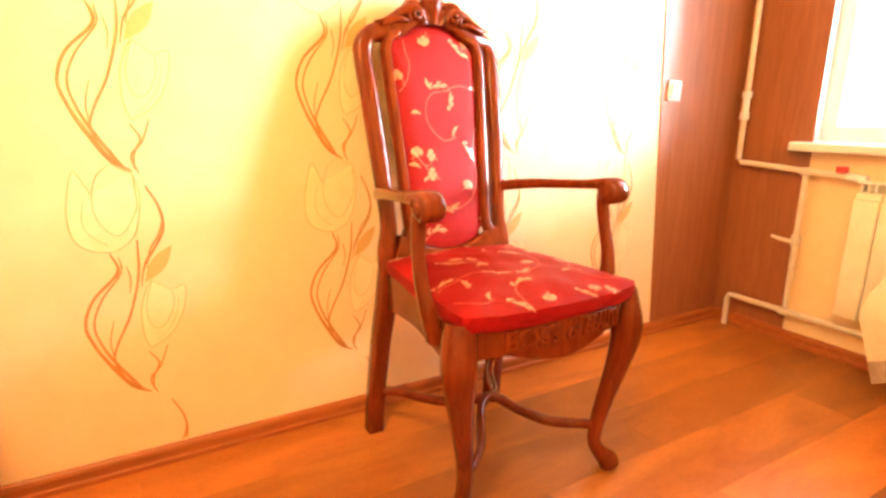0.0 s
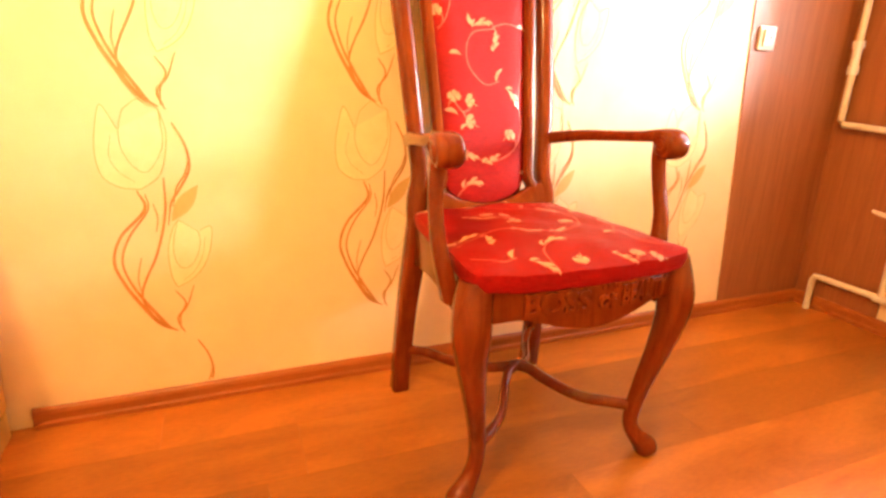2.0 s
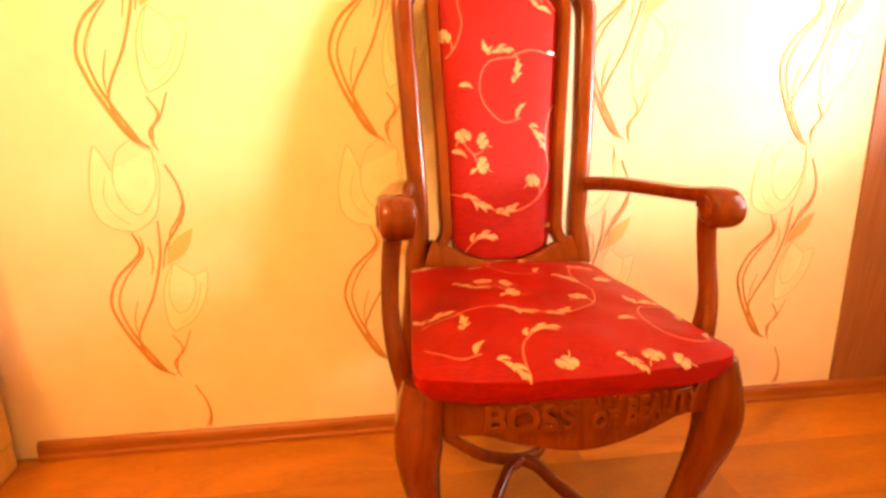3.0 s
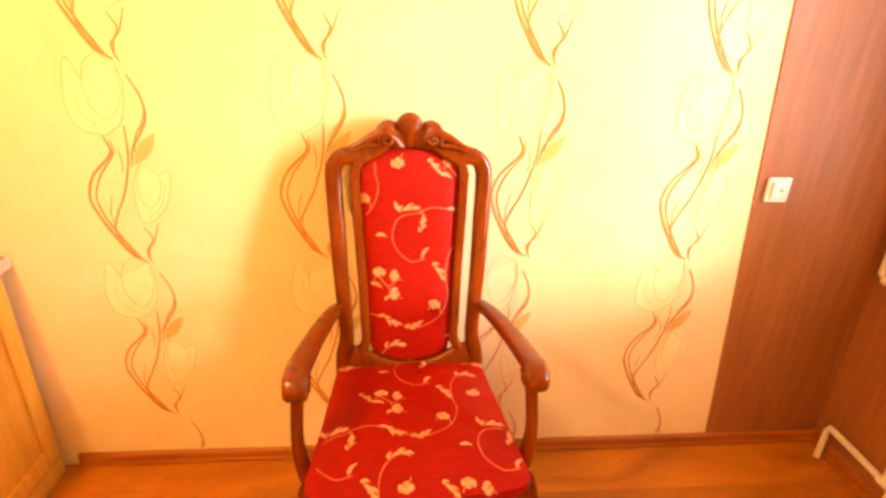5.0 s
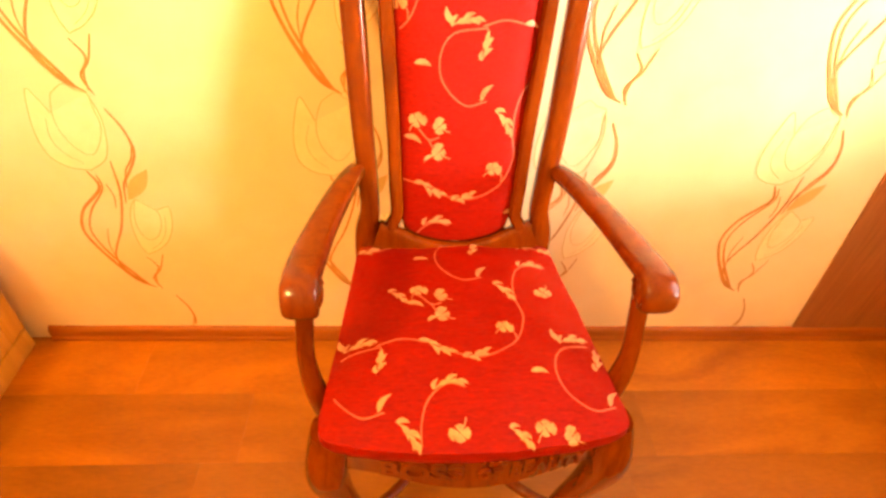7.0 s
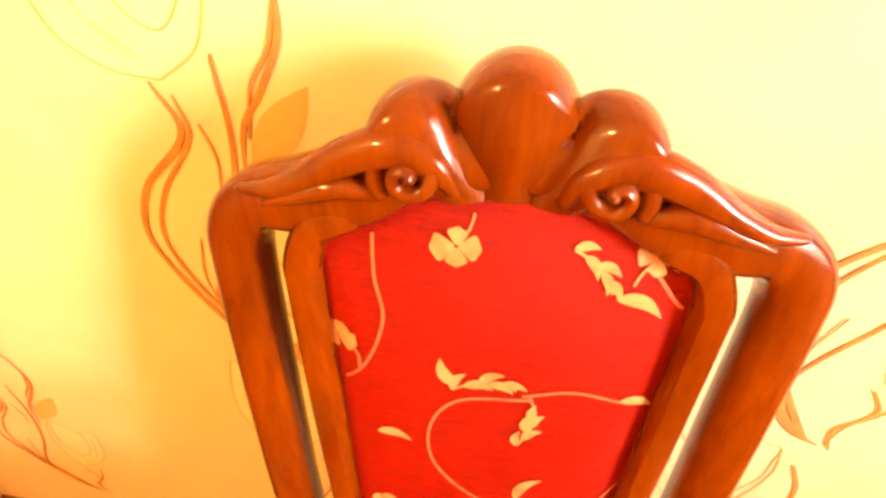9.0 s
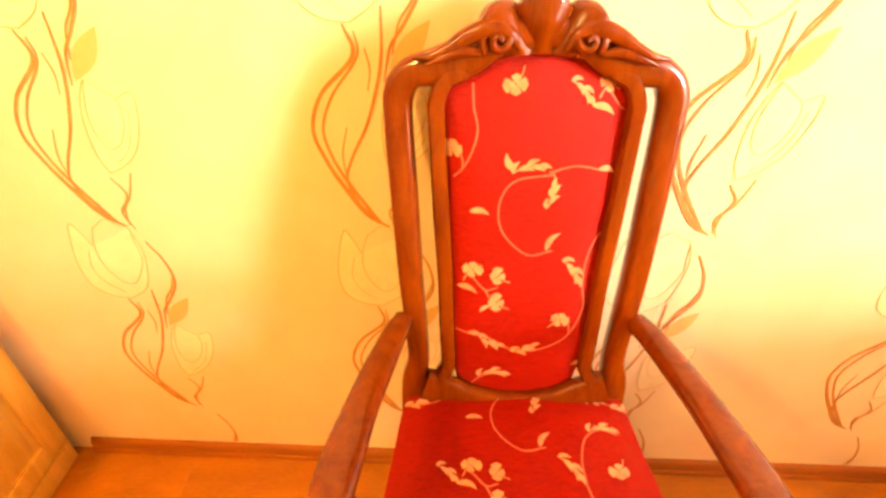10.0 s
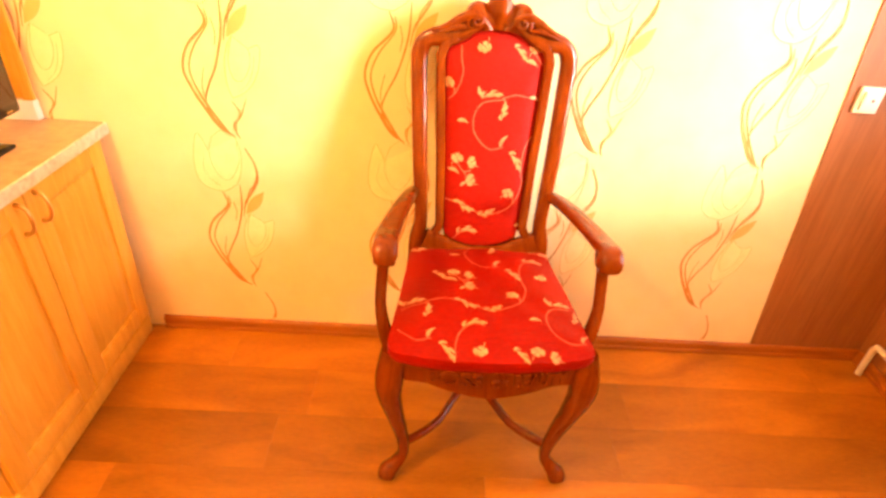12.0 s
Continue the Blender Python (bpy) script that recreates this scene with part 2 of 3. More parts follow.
for y0, y1 in ((WY0, WY0 + 0.06), (WY1 - 0.06, WY1)):
    box(bm, RIGHT + 0.10, RIGHT + 0.16, y0, y1, WZ0, WZ1, 0.006)
for z0, z1 in ((WZ0, WZ0 + 0.06), (WZ1 - 0.06, WZ1)):
    box(bm, RIGHT + 0.10, RIGHT + 0.16, WY0 + 0.06, WY1 - 0.06, z0, z1, 0.006)
box(bm, RIGHT + 0.10, RIGHT + 0.16, -0.82, -0.75, WZ0 + 0.06, WZ1 - 0.06, 0.006)
part("window_frame", bm, M_WHITE, window)
for y0, y1 in ((WY0 + 0.06, -0.82), (-0.75, WY1 - 0.06)):
    pane = part("pane", box(bmesh.new(), RIGHT + 0.125, RIGHT + 0.131, y0, y1, WZ0 + 0.06, WZ1 - 0.06), M_GLASS, window, "", False)
    pane.visible_shadow = False
bm = bmesh.new()
box(bm, RIGHT - 0.004, RIGHT + 0.0995, WY1 - 0.008, WY1 - 0.0005, WZ0, WZ1, 0.002)
box(bm, RIGHT - 0.004, RIGHT + 0.0995, WY0 + 0.0005, WY0 + 0.008, WZ0, WZ1, 0.002)
box(bm, RIGHT - 0.004, RIGHT + 0.0995, WY0 + 0.0085, WY1 - 0.0085, WZ1 - 0.008, WZ1 - 0.0005, 0.002)
part("reveal_lining", bm, M_WHITE, window, "white plastic lining of the opening")
part("window_sill", box(bmesh.new(), RIGHT - 0.07, RIGHT + 0.10, WY0 - 0.03, -0.255, WZ0 - 0.035, WZ0, 0.008, 3), M_WHITE, window, "white plastic sill")


def baseboard(name, along, a, b):
    """Rounded skirting with a step; along x on the back wall, along y on the window wall."""
    prof = [(0, 0), (0.017, 0), (0.017, 0.012), (0.013, 0.018), (0.013, 0.036), (0.010, 0.044), (0.004, 0.05), (0, 0.05)]
    rings = [[(s, -d, z) if along == "x" else (RIGHT - 0.006 - d, s, z) for d, z in prof] for s in (a, b)]
    return structure(name, loft(bmesh.new(), rings), M_BASE, "narrow brown plastic skirting along the wall")


baseboard("baseboard", "x", -0.985, RIGHT - 0.006)
baseboard("baseboard_window", "y", BACK, -0.018)


# ---- radiator and heating pipes ----
PX = RIGHT - 0.042
riser = thing("heating_pipe", PX, -0.05, 0.0, "cream painted steel heating pipes on the window wall", "pipe")
bm = bmesh.new()
tube(bm, [(PX, -0.05, TOP), (PX, -0.05, 0.726), (PX, -0.065, 0.711), (PX, -0.095, 0.711), (PX, -0.47, 0.690)], 0.0115)
part("feed_pipe", bm, M_PIPE, riser)
bm = bmesh.new()
tube(bm, [(PX, -0.325, 0.698), (PX, -0.328, 0.135)], 0.0105)
part("drop_pipe", bm, M_PIPE, riser)
bm = bmesh.new()
tube(bm, [(PX, -0.085, 0.0), (PX, -0.085, 0.122), (PX, -0.093, 0.138), (PX, -0.11, 0.139), (PX, -1.38, 0.125)], 0.0115)
part("return_pipe", bm, M_PIPE, riser)
bm = bmesh.new()
for z, h, r in ((0.985, 0.025, 0.019), (0.90, 0.03, 0.018), (0.945, 0.06, 0.014)):
    tube(bm, [(PX, -0.05, z - h / 2), (PX, -0.05, z + h / 2)], r)
part("pipe_union", bm, M_WHITE, riser, "white threaded pipe coupling")
bm = bmesh.new()
tube(bm, [(PX, -0.327, 0.405), (PX, -0.327, 0.45)], 0.017)
tube(bm, [(PX - 0.01, -0.32, 0.428), (PX - 0.035, -0.32, 0.428)], 0.009)
sweep(bm, [(PX - 0.035, -0.33, 0.428, 0.008, 0.004), (PX - 0.037, -0.282, 0.432, 0.008, 0.004), (PX - 0.04, -0.255, 0.438, 0.006, 0.004)], (0, 0, 1))
part("valve", bm, M_PIPE, riser, "small lever valve on the drop pipe")
bm = bmesh.new()
tube(bm, [(PX, -0.465, 0.690), (PX, -0.53, 0.687)], 0.015)
part("pipe_union", bm, M_WHITE, riser)
bm = bmesh.new()
tube(bm, [(PX, -0.445, 0.703), (PX, -0.445, 0.725)], 0.020, 16)
part("valve_cap", bm, M_RED, riser, "red plastic valve cap")
for y, z in ((-0.325, 0.698), (-0.328, 0.134)):
    bm = bmesh.new()
    tube(bm, [(PX, y - 0.02, z + (0.0015 if z > 0.5 else -0.0005)), (PX, y + 0.02, z - 0.0015)], 0.0145)
    part("tee_joint", bm, M_PIPE, riser)

radiator = thing("radiator", PX, -0.9, 0.10, "cream enamel sectional radiator under the window", "radiator")
for i in range(9):
    y = -0.515 - 0.082 * i
    bm = bmesh.new()
    box(bm, PX - 0.045, PX - 0.030, y - 0.079, y, 0.190, 0.620, 0.006, 3)
    box(bm, PX - 0.028, PX + 0.030, y - 0.060, y - 0.019, 0.185, 0.635, 0.008, 2)
    box(bm, PX - 0.030, PX + 0.028, y - 0.079, y, 0.225, 0.260, 0.004)
    box(bm, PX - 0.030, PX + 0.028, y - 0.079, y, 0.610, 0.645, 0.006)
    part("section", bm, M_RAD, radiator)
    bm = bmesh.new()
    for k in range(3):
        box(bm, PX - 0.04, PX + 0.03, y - 0.02 - 0.022 * k, y - 0.014 - 0.022 * k, 0.646, 0.680, 0.001)
    box(bm, PX - 0.042, PX - 0.036, y - 0.079, y, 0.675, 0.685, 0.001)
    part("top_grille", bm, M_WHITE, radiator)

# ---- wall switch ----
switch = thing("light_switch", 1.198, -0.004, 0.988, "square white plastic light switch on the brown panel", "switch")
part("frame", box(bmesh.new(), 1.162, 1.234, -0.014, -0.0041, 0.951, 1.027, 0.004, 3), M_WHITE, switch)
bm = box(bmesh.new(), -0.024, 0.024, -0.006, 0.004, -0.027, 0.027, 0.003, 3)
bmesh.ops.transform(bm, matrix=pose(1.198, -0.015, 0.989, 5), verts=bm.verts)
part("rocker", bm, M_WHITE, switch)
part("indicator", box(bmesh.new(), 1.200, 1.206, -0.0235, -0.0185, 0.987, 0.995, 0.001), M_RED, switch, "tiny dark window in the rocker")

# ---- low oak cabinet with worktop ----
CX = -1.02
cab = thing("cabinet", CX - 0.25, -0.385, 0.0, "honey oak low cabinet with two framed doors", "cabinet")
bm = bmesh.new()
box(bm, CX - 0.50, CX - 0.020, -0.745, -0.025, 0.07, 0.745, 0.002)
part("body", bm, M_CAB, cab)
part("plinth", box(bmesh.new(), CX - 0.50, CX - 0.006, -0.745, -0.025, 0.0, 0.068, 0.003), M_CAB, cab)


def cabinet_door(y0, y1, handle_y):
    z0, z1, w = 0.078, 0.738, 0.062
    bm = bmesh.new()
    box(bm, CX - 0.018, CX, y0, y0 + w, z0, z1, 0.004, 3)
    box(bm, CX - 0.018, CX, y1 - w, y1, z0, z1, 0.004, 3)
    box(bm, CX - 0.018, CX - 0.001, y0 + w, y1 - w, z0, z0 + w, 0.004, 3)
    box(bm, CX - 0.018, CX - 0.001, y0 + w, y1 - w, z1 - w, z1, 0.004, 3)
    d = part("door", bm, M_CAB, cab)
    bm = bmesh.new()
    box(bm, CX - 0.016, CX - 0.010, y0 + w - 0.004, y1 - w + 0.004, z0 + w - 0.004, z1 - w + 0.004)
    a, b, c, e = y0 + w + 0.012, y1 - w - 0.012, z0 + w + 0.012, z1 - w - 0.012
    rings = [[(CX - x, a + s, c + s), (CX - x, b - s, c + s), (CX - x, b - s, e - s), (CX - x, a + s, e - s)] for x, s in ((0.0105, 0.0), (0.0095, 0.002), (0.004, 0.028), (0.0035, 0.032))]
    loft(bm, rings)
    part("raised_panel", bm, M_CAB, d)
    bm = bmesh.new()
    sweep(bm, [(CX + x, handle_y, z, w, w) for x, z, w in curve([(0.002, 0.644, 0.007), (0.016, 0.647, 0.005), (0.026, 0.662, 0.0045), (0.029, 0.684, 0.0055), (0.026, 0.706, 0.0045), (0.016, 0.721, 0.005), (0.002, 0.724, 0.007)], 5)], (0, 1, 0), 2, 10)
    part("handle", bm, M_BRASS, d, "brass bow handle")


cabinet_door(-0.383, -0.030, -0.350)
cabinet_door(-0.740, -0.387, -0.420)
worktop = tagged(part("worktop", box(bmesh.new(), CX - 0.55, CX + 0.010, -0.765, -0.003, 0.746, 0.780, 0.003, 2), M_COUNTER), "tan stone-look worktop with a pale speckled edge", "worktop")
part("edging", box(bmesh.new(), CX + 0.0101, CX + 0.018, -0.765, -0.003, 0.746, 0.781, 0.003, 3), M_COUNTER_EDGE, worktop, "pale speckled front edge")

# things on the worktop
board = thing("wooden_board", -1.32, -0.02, 0.780, "upright honey oak board leaning on the wallpapered wall", "board")
part("panel", box(bmesh.new(), -1.50, -1.187, -0.020, -0.003, 0.840, 1.55, 0.003), M_CAB, board)
part("edge_strip", box(bmesh.new(), -1.205, -1.172, -0.034, -0.0205, 0.840, 1.55, 0.004), M_CAB, board)
part("foot_strip", box(bmesh.new(), -1.50, -1.180, -0.030, -0.003, 0.780, 0.8395, 0.003), M_WHITE, board, "white plastic strip at its foot")
tv = thing("television", -1.18, -0.35, 0.780, "black flat television standing on the worktop", "television")
bm = box(bmesh.new(), -1.205, -1.165, -0.62, -0.098, 0.835, 1.19, 0.010, 3)
part("housing", bm, M_BLACK, tv)
part("screen", box(bmesh.new(), -1.1649, -1.162, -0.60, -0.118, 0.862, 1.168, 0.001), M_SCREEN, tv, "dark switched-off screen")
part("indicator", box(bmesh.new(), -1.1649, -1.1635, -0.155, -0.135, 0.845, 0.849, 0.0005), M_BRASS, tv)
part("stand", box(bmesh.new(), -1.25, -1.12, -0.47, -0.22, 0.780, 0.792, 0.004), M_BLACK, tv)
part("neck", box(bmesh.new(), -1.195, -1.175, -0.40, -0.30, 0.790, 0.84, 0.004), M_BLACK, tv)

# ---- ceiling lamp ----
lamp = thing("ceiling_lamp", LAMP_X, LAMP_Y, 2.55, "warm glowing opal glass ceiling lamp", "lamp")
rings = [[(LAMP_X + r * math.cos(2 * math.pi * k / 24), LAMP_Y + r * math.sin(2 * math.pi * k / 24), z) for k in range(24)] for r, z in ((0.05, 2.55), (0.055, 2.53), (0.02, 2.52), (0.016, 2.47))]
part("ceiling_rose", loft(bmesh.new(), rings), M_BRASS, lamp)
rings = [[(LAMP_X + r * math.cos(2 * math.pi * k / 24), LAMP_Y + r * math.sin(2 * math.pi * k / 24), z) for k in range(24)] for r, z in ((0.03, 2.468), (0.10, 2.455), (0.15, 2.42), (0.16, 2.38), (0.155, 2.379), (0.145, 2.415), (0.097, 2.449), (0.03, 2.46))]
part("shade", loft(bmesh.new(), rings), M_SHADE_GLASS, lamp)

# ---- the carved armchair ----
CC = 0.088
chair = thing("armchair", CC, -0.37, 0.0, "carved reddish brown wooden armchair with red floral upholstery", "armchair")


def back_point(u, z, d=0.0):
    """A point of the leaning back: u across, z up, d forward from the cushion's face."""
    return (CC + u, -0.167 + 0.2 * (z - 0.71) - d, z + 0.2 * d)


def back_bar(pts, square=2.8, n=16, rounded=(True, True), closed=False):
    """A bar of the back; points: u, z, forward offset, half width, half depth."""
    P = [(*back_point(u, z, d), w, h) for u, z, d, w, h in pts]
    bm = bmesh.new()
    Q = [np.array(p[:3]) for p in P]
    nrm = np.array((0, -1, 0.2)) / math.sqrt(1.04)
    rings = []
    N = len(Q)
    for i in range(N):
        t = (Q[(i + 1) % N] - Q[i - 1]) if closed else (Q[min(i + 1, N - 1)] - Q[max(i - 1, 0)])
        t = t / np.linalg.norm(t)
        s = np.cross(nrm, t)
        s = s / np.linalg.norm(s)
        ends = [(Q[i], 1.0)]
        if not closed and rounded[0] and i == 0:
            ends = [(Q[i] - t * P[i][3] * f, g) for f, g in ((0.96, 0.12), (0.90, 0.40), (0.70, 0.70), (0.36, 0.92))] + ends
        if not closed and rounded[1] and i == N - 1:
            ends = ends + [(Q[i] + t * P[i][3] * f, g) for f, g in ((0.36, 0.92), (0.70, 0.70), (0.90, 0.40), (0.96, 0.12))]
        for q, g in ends:
            ring = []
            for k in range(n):
                a = 2 * math.pi * k / n
                c, sn = math.cos(a), math.sin(a)
                ring.append(q + s * g * P[i][3] * math.copysign(abs(c) ** (2 / square), c) + nrm * g * P[i][4] * math.copysign(abs(sn) ** (2 / square), sn))
            rings.append(ring)
    return loft(bm, rings, closed)


# arched outer frame: two posts that bend into the crest
half = [(0.184, 0.44, -0.035, 0.026, 0.022), (0.184, 0.53, -0.030, 0.025, 0.022), (0.176, 0.59, -0.026, 0.020, 0.022), (0.179, 0.66, -0.022, 0.020, 0.022), (0.186, 0.76, -0.020, 0.021, 0.022),
        (0.193, 0.89, -0.024, 0.022, 0.022), (0.199, 1.00, -0.030, 0.022, 0.022), (0.196, 1.038, -0.030, 0.023, 0.022), (0.177, 1.062, -0.026, 0.022, 0.022),
        (0.140, 1.071, -0.020, 0.026, 0.022), (0.102, 1.084, -0.014, 0.028, 0.020), (0.055, 1.107, -0.008, 0.022, 0.020), (0.0, 1.115, -0.008, 0.022, 0.020)]
arch = [(-u, z, d, w, h) for u, z, d, w, h in half] + half[-2::-1]
part("back_frame", back_bar(curve(arch, 6), 3.0, 18), M_WOOD, chair)

# inner frame round the cushion
side_l = [(-0.106, 1.066), (-0.130, 1.053), (-0.142, 1.026), (-0.142, 1.0), (-0.136, 0.88), (-0.128, 0.75), (-0.124, 0.64), (-0.122, 0.585), (-0.135, 0.555)]
part("splat_rail", back_bar([(u, z, -0.014, 0.0135, 0.019) for u, z in curve(side_l, 6)], 3.0, 12), M_WOOD, chair)
part("splat_rail", back_bar([(-u, z, -0.014, 0.0135, 0.019) for u, z in curve(side_l, 6)], 3.0, 12), M_WOOD, chair)
low = [(-0.164, 0.541, 0.030), (-0.135, 0.531, 0.030), (-0.09, 0.509, 0.029), (-0.045, 0.497, 0.028), (0, 0.493, 0.028), (0.045, 0.497, 0.028), (0.09, 0.509, 0.029), (0.135, 0.531, 0.030), (0.164, 0.541, 0.030)]
part("lower_rail", back_bar([(u, z, -0.010, w, 0.015) for u, z, w in curve(low, 5)], 4.5, 18, (False, False)), M_WOOD, chair)
part("back_board", back_bar([(0, z, -0.022, w, 0.004) for z, w in ((0.52, 0.10), (0.60, 0.118), (0.75, 0.124), (0.9, 0.13), (1.05, 0.136))], 8, 16, (False, False)), M_WOOD, chair)

# carved crest: fan of lobes, volutes and leaves
def crest_top(u):
    """Outline of the crest: a round middle lobe, two lower ones, then the shoulders."""
    tops = [1.108 - 0.35 * max(abs(u) - 0.085, 0.0)]
    for c, z, r in ((0.0, 1.138, 0.036), (0.054, 1.121, 0.034), (-0.054, 1.121, 0.034)):
        if abs(u - c) < r:
            tops.append(z + math.sqrt(r * r - (u - c) ** 2))
    k = 420.0
    return math.log(sum(math.exp(k * (z - 1.1)) for z in tops)) / k + 1.1


def crest_relief(u, z):
    """How far the carving stands forward: fluted lobes that fan out from the middle of the arch."""
    a, r = abs(math.atan2(u, z - 1.066)), math.hypot(u, z - 1.066)
    if a < 0.46:
        bump = math.cos(0.5 * math.pi * a / 0.46) ** 0.55
    else:
        bump = 0.86 * max(math.cos(0.5 * math.pi * min(abs(a - 0.80) / 0.34, 1.0)), 0.0) ** 0.55
    grow = min(max((r - 0.012) / 0.05, 0.0), 1.0)
    return 0.002 + 0.022 * bump * grow


rows = []
for i in range(97):
    u = -0.100 + 0.200 * i / 96
    low, top = 1.090 - 2.4 * u * u, crest_top(u)
    ring = [back_point(u, low, -0.024)]
    for j in range(21):
        f = 1 - (1 - j / 20) ** 1.6
        z = low + (top - low) * f
        edge = min((top - z) / 0.016, 1.0)
        ring.append(back_point(u, z, -0.010 + (crest_relief(u, z) + 0.010) * math.sqrt(max(1 - (1 - edge) ** 2, 0.0))))
    ring.append(back_point(u, top - 0.004, -0.024))
    rows.append(ring)
part("crest", loft(bmesh.new(), rows), M_WOOD, chair, "carved fan of three rounded lobes")
for s in (-1, 1):
    leaf_bar = [(s * 0.032, 1.097, 0.010, 0.005, 0.008), (s * 0.045, 1.114, 0.013, 0.010, 0.012), (s * 0.070, 1.121, 0.013, 0.013, 0.013), (s * 0.098, 1.112, 0.010, 0.012, 0.012), (s * 0.125, 1.097, 0.009, 0.009, 0.011), (s * 0.150, 1.087, 0.009, 0.006, 0.008), (s * 0.172, 1.084, 0.006, 0.003, 0.004)]
    part("crest_leaf", back_bar(curve(leaf_bar, 6), 2.2, 14), M_WOOD, chair)
    leaf_bar = [(s * 0.082, 1.091, 0.008, 0.006, 0.008), (s * 0.104, 1.093, 0.010, 0.008, 0.010), (s * 0.130, 1.086, 0.010, 0.007, 0.008), (s * 0.155, 1.077, 0.008, 0.003, 0.005)]
    part("crest_leaf", back_bar(curve(leaf_bar, 6), 2.2, 12), M_WOOD, chair)
    spiral = []
    for k in range(30):
        a, r = k / 29 * 3.0 * math.pi, 0.0215 - 0.0190 * k / 29
        spiral.append((s * (0.059 + r * math.cos(a - 0.6)), 1.107 + r * math.sin(a - 0.6), 0.012 + 0.010 * k / 29, 0.0068 - 0.002 * k / 29, 0.009))
    part("volute", back_bar(spiral, 2.2, 12), M_WOOD, chair)


# upholstery: a domed pillow over an outline
class Pillow:
    def __init__(self, outline, centre, place, dome, power=5.0):
        self.o, self.c, self.place, self.dome, self.power = [np.array(p) for p in outline], np.array(centre), place, dome, power
        ang = [math.atan2(*(p - self.c)[::-1]) for p in self.o]
        order = np.argsort(ang)
        self.a = np.array(ang)[order]
        self.r = np.array([np.linalg.norm(p - self.c) for p in self.o])[order]

    def height(self, u, v):
        d = np.array((u, v)) - self.c
        r = np.linalg.norm(d) / np.interp(math.atan2(d[1], d[0]), self.a, self.r, period=2 * math.pi)
        return self.dome * (1 - min(r, 1.0) ** self.power)

    def mesh(self, depth, rings=12):
        bm = bmesh.new()
        fr = [0.02] + [k / rings for k in range(1, rings)] + [0.975, 1.0]
        loops = [[self.place(*(self.c + (p - self.c) * f), self.height(*(self.c + (p - self.c) * f))) for p in self.o] for f in fr]
        loops.append([self.place(*(self.c + (p - self.c) * 1.004), -depth * 0.5) for p in self.o])
        loops.append([self.place(*(self.c + (p - self.c) * 0.985), -depth) for p in self.o])
        return loft(bm, loops)

    def on(self, u, v, lift=0.0009):
        """A point lifted off the cloth; past the edge it runs down the side."""
        d = np.array((u, v)) - self.c
        n = np.linalg.norm(d)
        edge = np.interp(math.atan2(d[1], d[0]), self.a, self.r, period=2 * math.pi)
        if n > edge:
            q = self.c + d / n * (edge + 0.0015)
            return self.place(q[0], q[1], -min(n - edge, 0.016))
        return self.place(u, v, self.height(u, v) + lift)


PH = [(0.0, 1.097), (0.05, 1.085), (0.09, 1.061), (0.122, 1.042), (0.131, 1.02), (0.127, 0.9), (0.121, 0.78), (0.116, 0.66), (0.112, 0.59), (0.098, 0.553), (0.06, 0.532)]
outline = curve(PH + [(0.0, 0.523)] + [(-u, z) for u, z in PH[:0:-1]] + [PH[0]], 6)[:-1]
back_pad = Pillow(outline, (0.0, 0.80), lambda u, z, h: back_point(u, z, h - 0.014), 0.014, 6)
back_cushion = part("back_cushion", back_pad.mesh(0.008), M_FABRIC, chair, "red floral upholstered back panel")

SH = [(0.10, -0.168), (0.165, -0.175), (0.198, -0.20), (0.213, -0.31), (0.228, -0.44), (0.242, -0.56), (0.246, -0.600), (0.236, -0.630), (0.18, -0.645), (0.08, -0.657)]
outline = curve([(0.0, -0.167)] + SH + [(0.0, -0.660)] + [(-x, y) for x, y in SH[::-1]] + [(0.0, -0.167)], 6)[:-1]
seat_pad = Pillow(outline, (0.0, -0.42), lambda x, y, h: (CC + x, y, 0.499 + h + 0.015 * (y + 0.65) + 0.003 * math.sin(23 * x + 1) * math.sin(19 * y) + 0.0016 * math.sin(61 * x + 17 * y) * math.sin(33 * y - 20 * x)), 0.025, 3.2)
seat = part("seat_cushion", seat_pad.mesh(0.033), M_FABRIC, chair, "red floral upholstered seat")


# woven motifs that lie on the cloth
def ribbon(bm, pad, pts, lift):
    """A strip along (u, v, half width)."""
    P = [np.array(p) for p in pts]
    prev = None
    for i, p in enumerate(P):
        t = P[min(i + 1, len(P) - 1)][:2] - P[max(i - 1, 0)][:2]
        t = t / (np.linalg.norm(t) + 1e-9)
        s = np.array((-t[1], t[0])) * p[2]
        row = [bm.verts.new(pad.on(*(p[:2] + s * k), lift)) for k in (-1, 0, 1)]
        if prev:
            for k in (0, 1):
                bm.faces.new((prev[k], prev[k + 1], row[k + 1], row[k]))
        prev = row


def blade(bm, pad, u, v, length, a, width, lift=0.0013):
    """One pointed leaflet from its stalk end at u, v."""
    pts = []
    for k in range(11):
        f = k / 10
        b = 0.16 * length * math.sin(math.pi * f)
        pts.append((u + f * length * math.cos(a) - b * math.sin(a), v + f * length * math.sin(a) + b * math.cos(a), width * length * math.sin(math.pi * f ** 0.75) * 0.5 + 0.0004))
    ribbon(bm, pad, pts, lift)


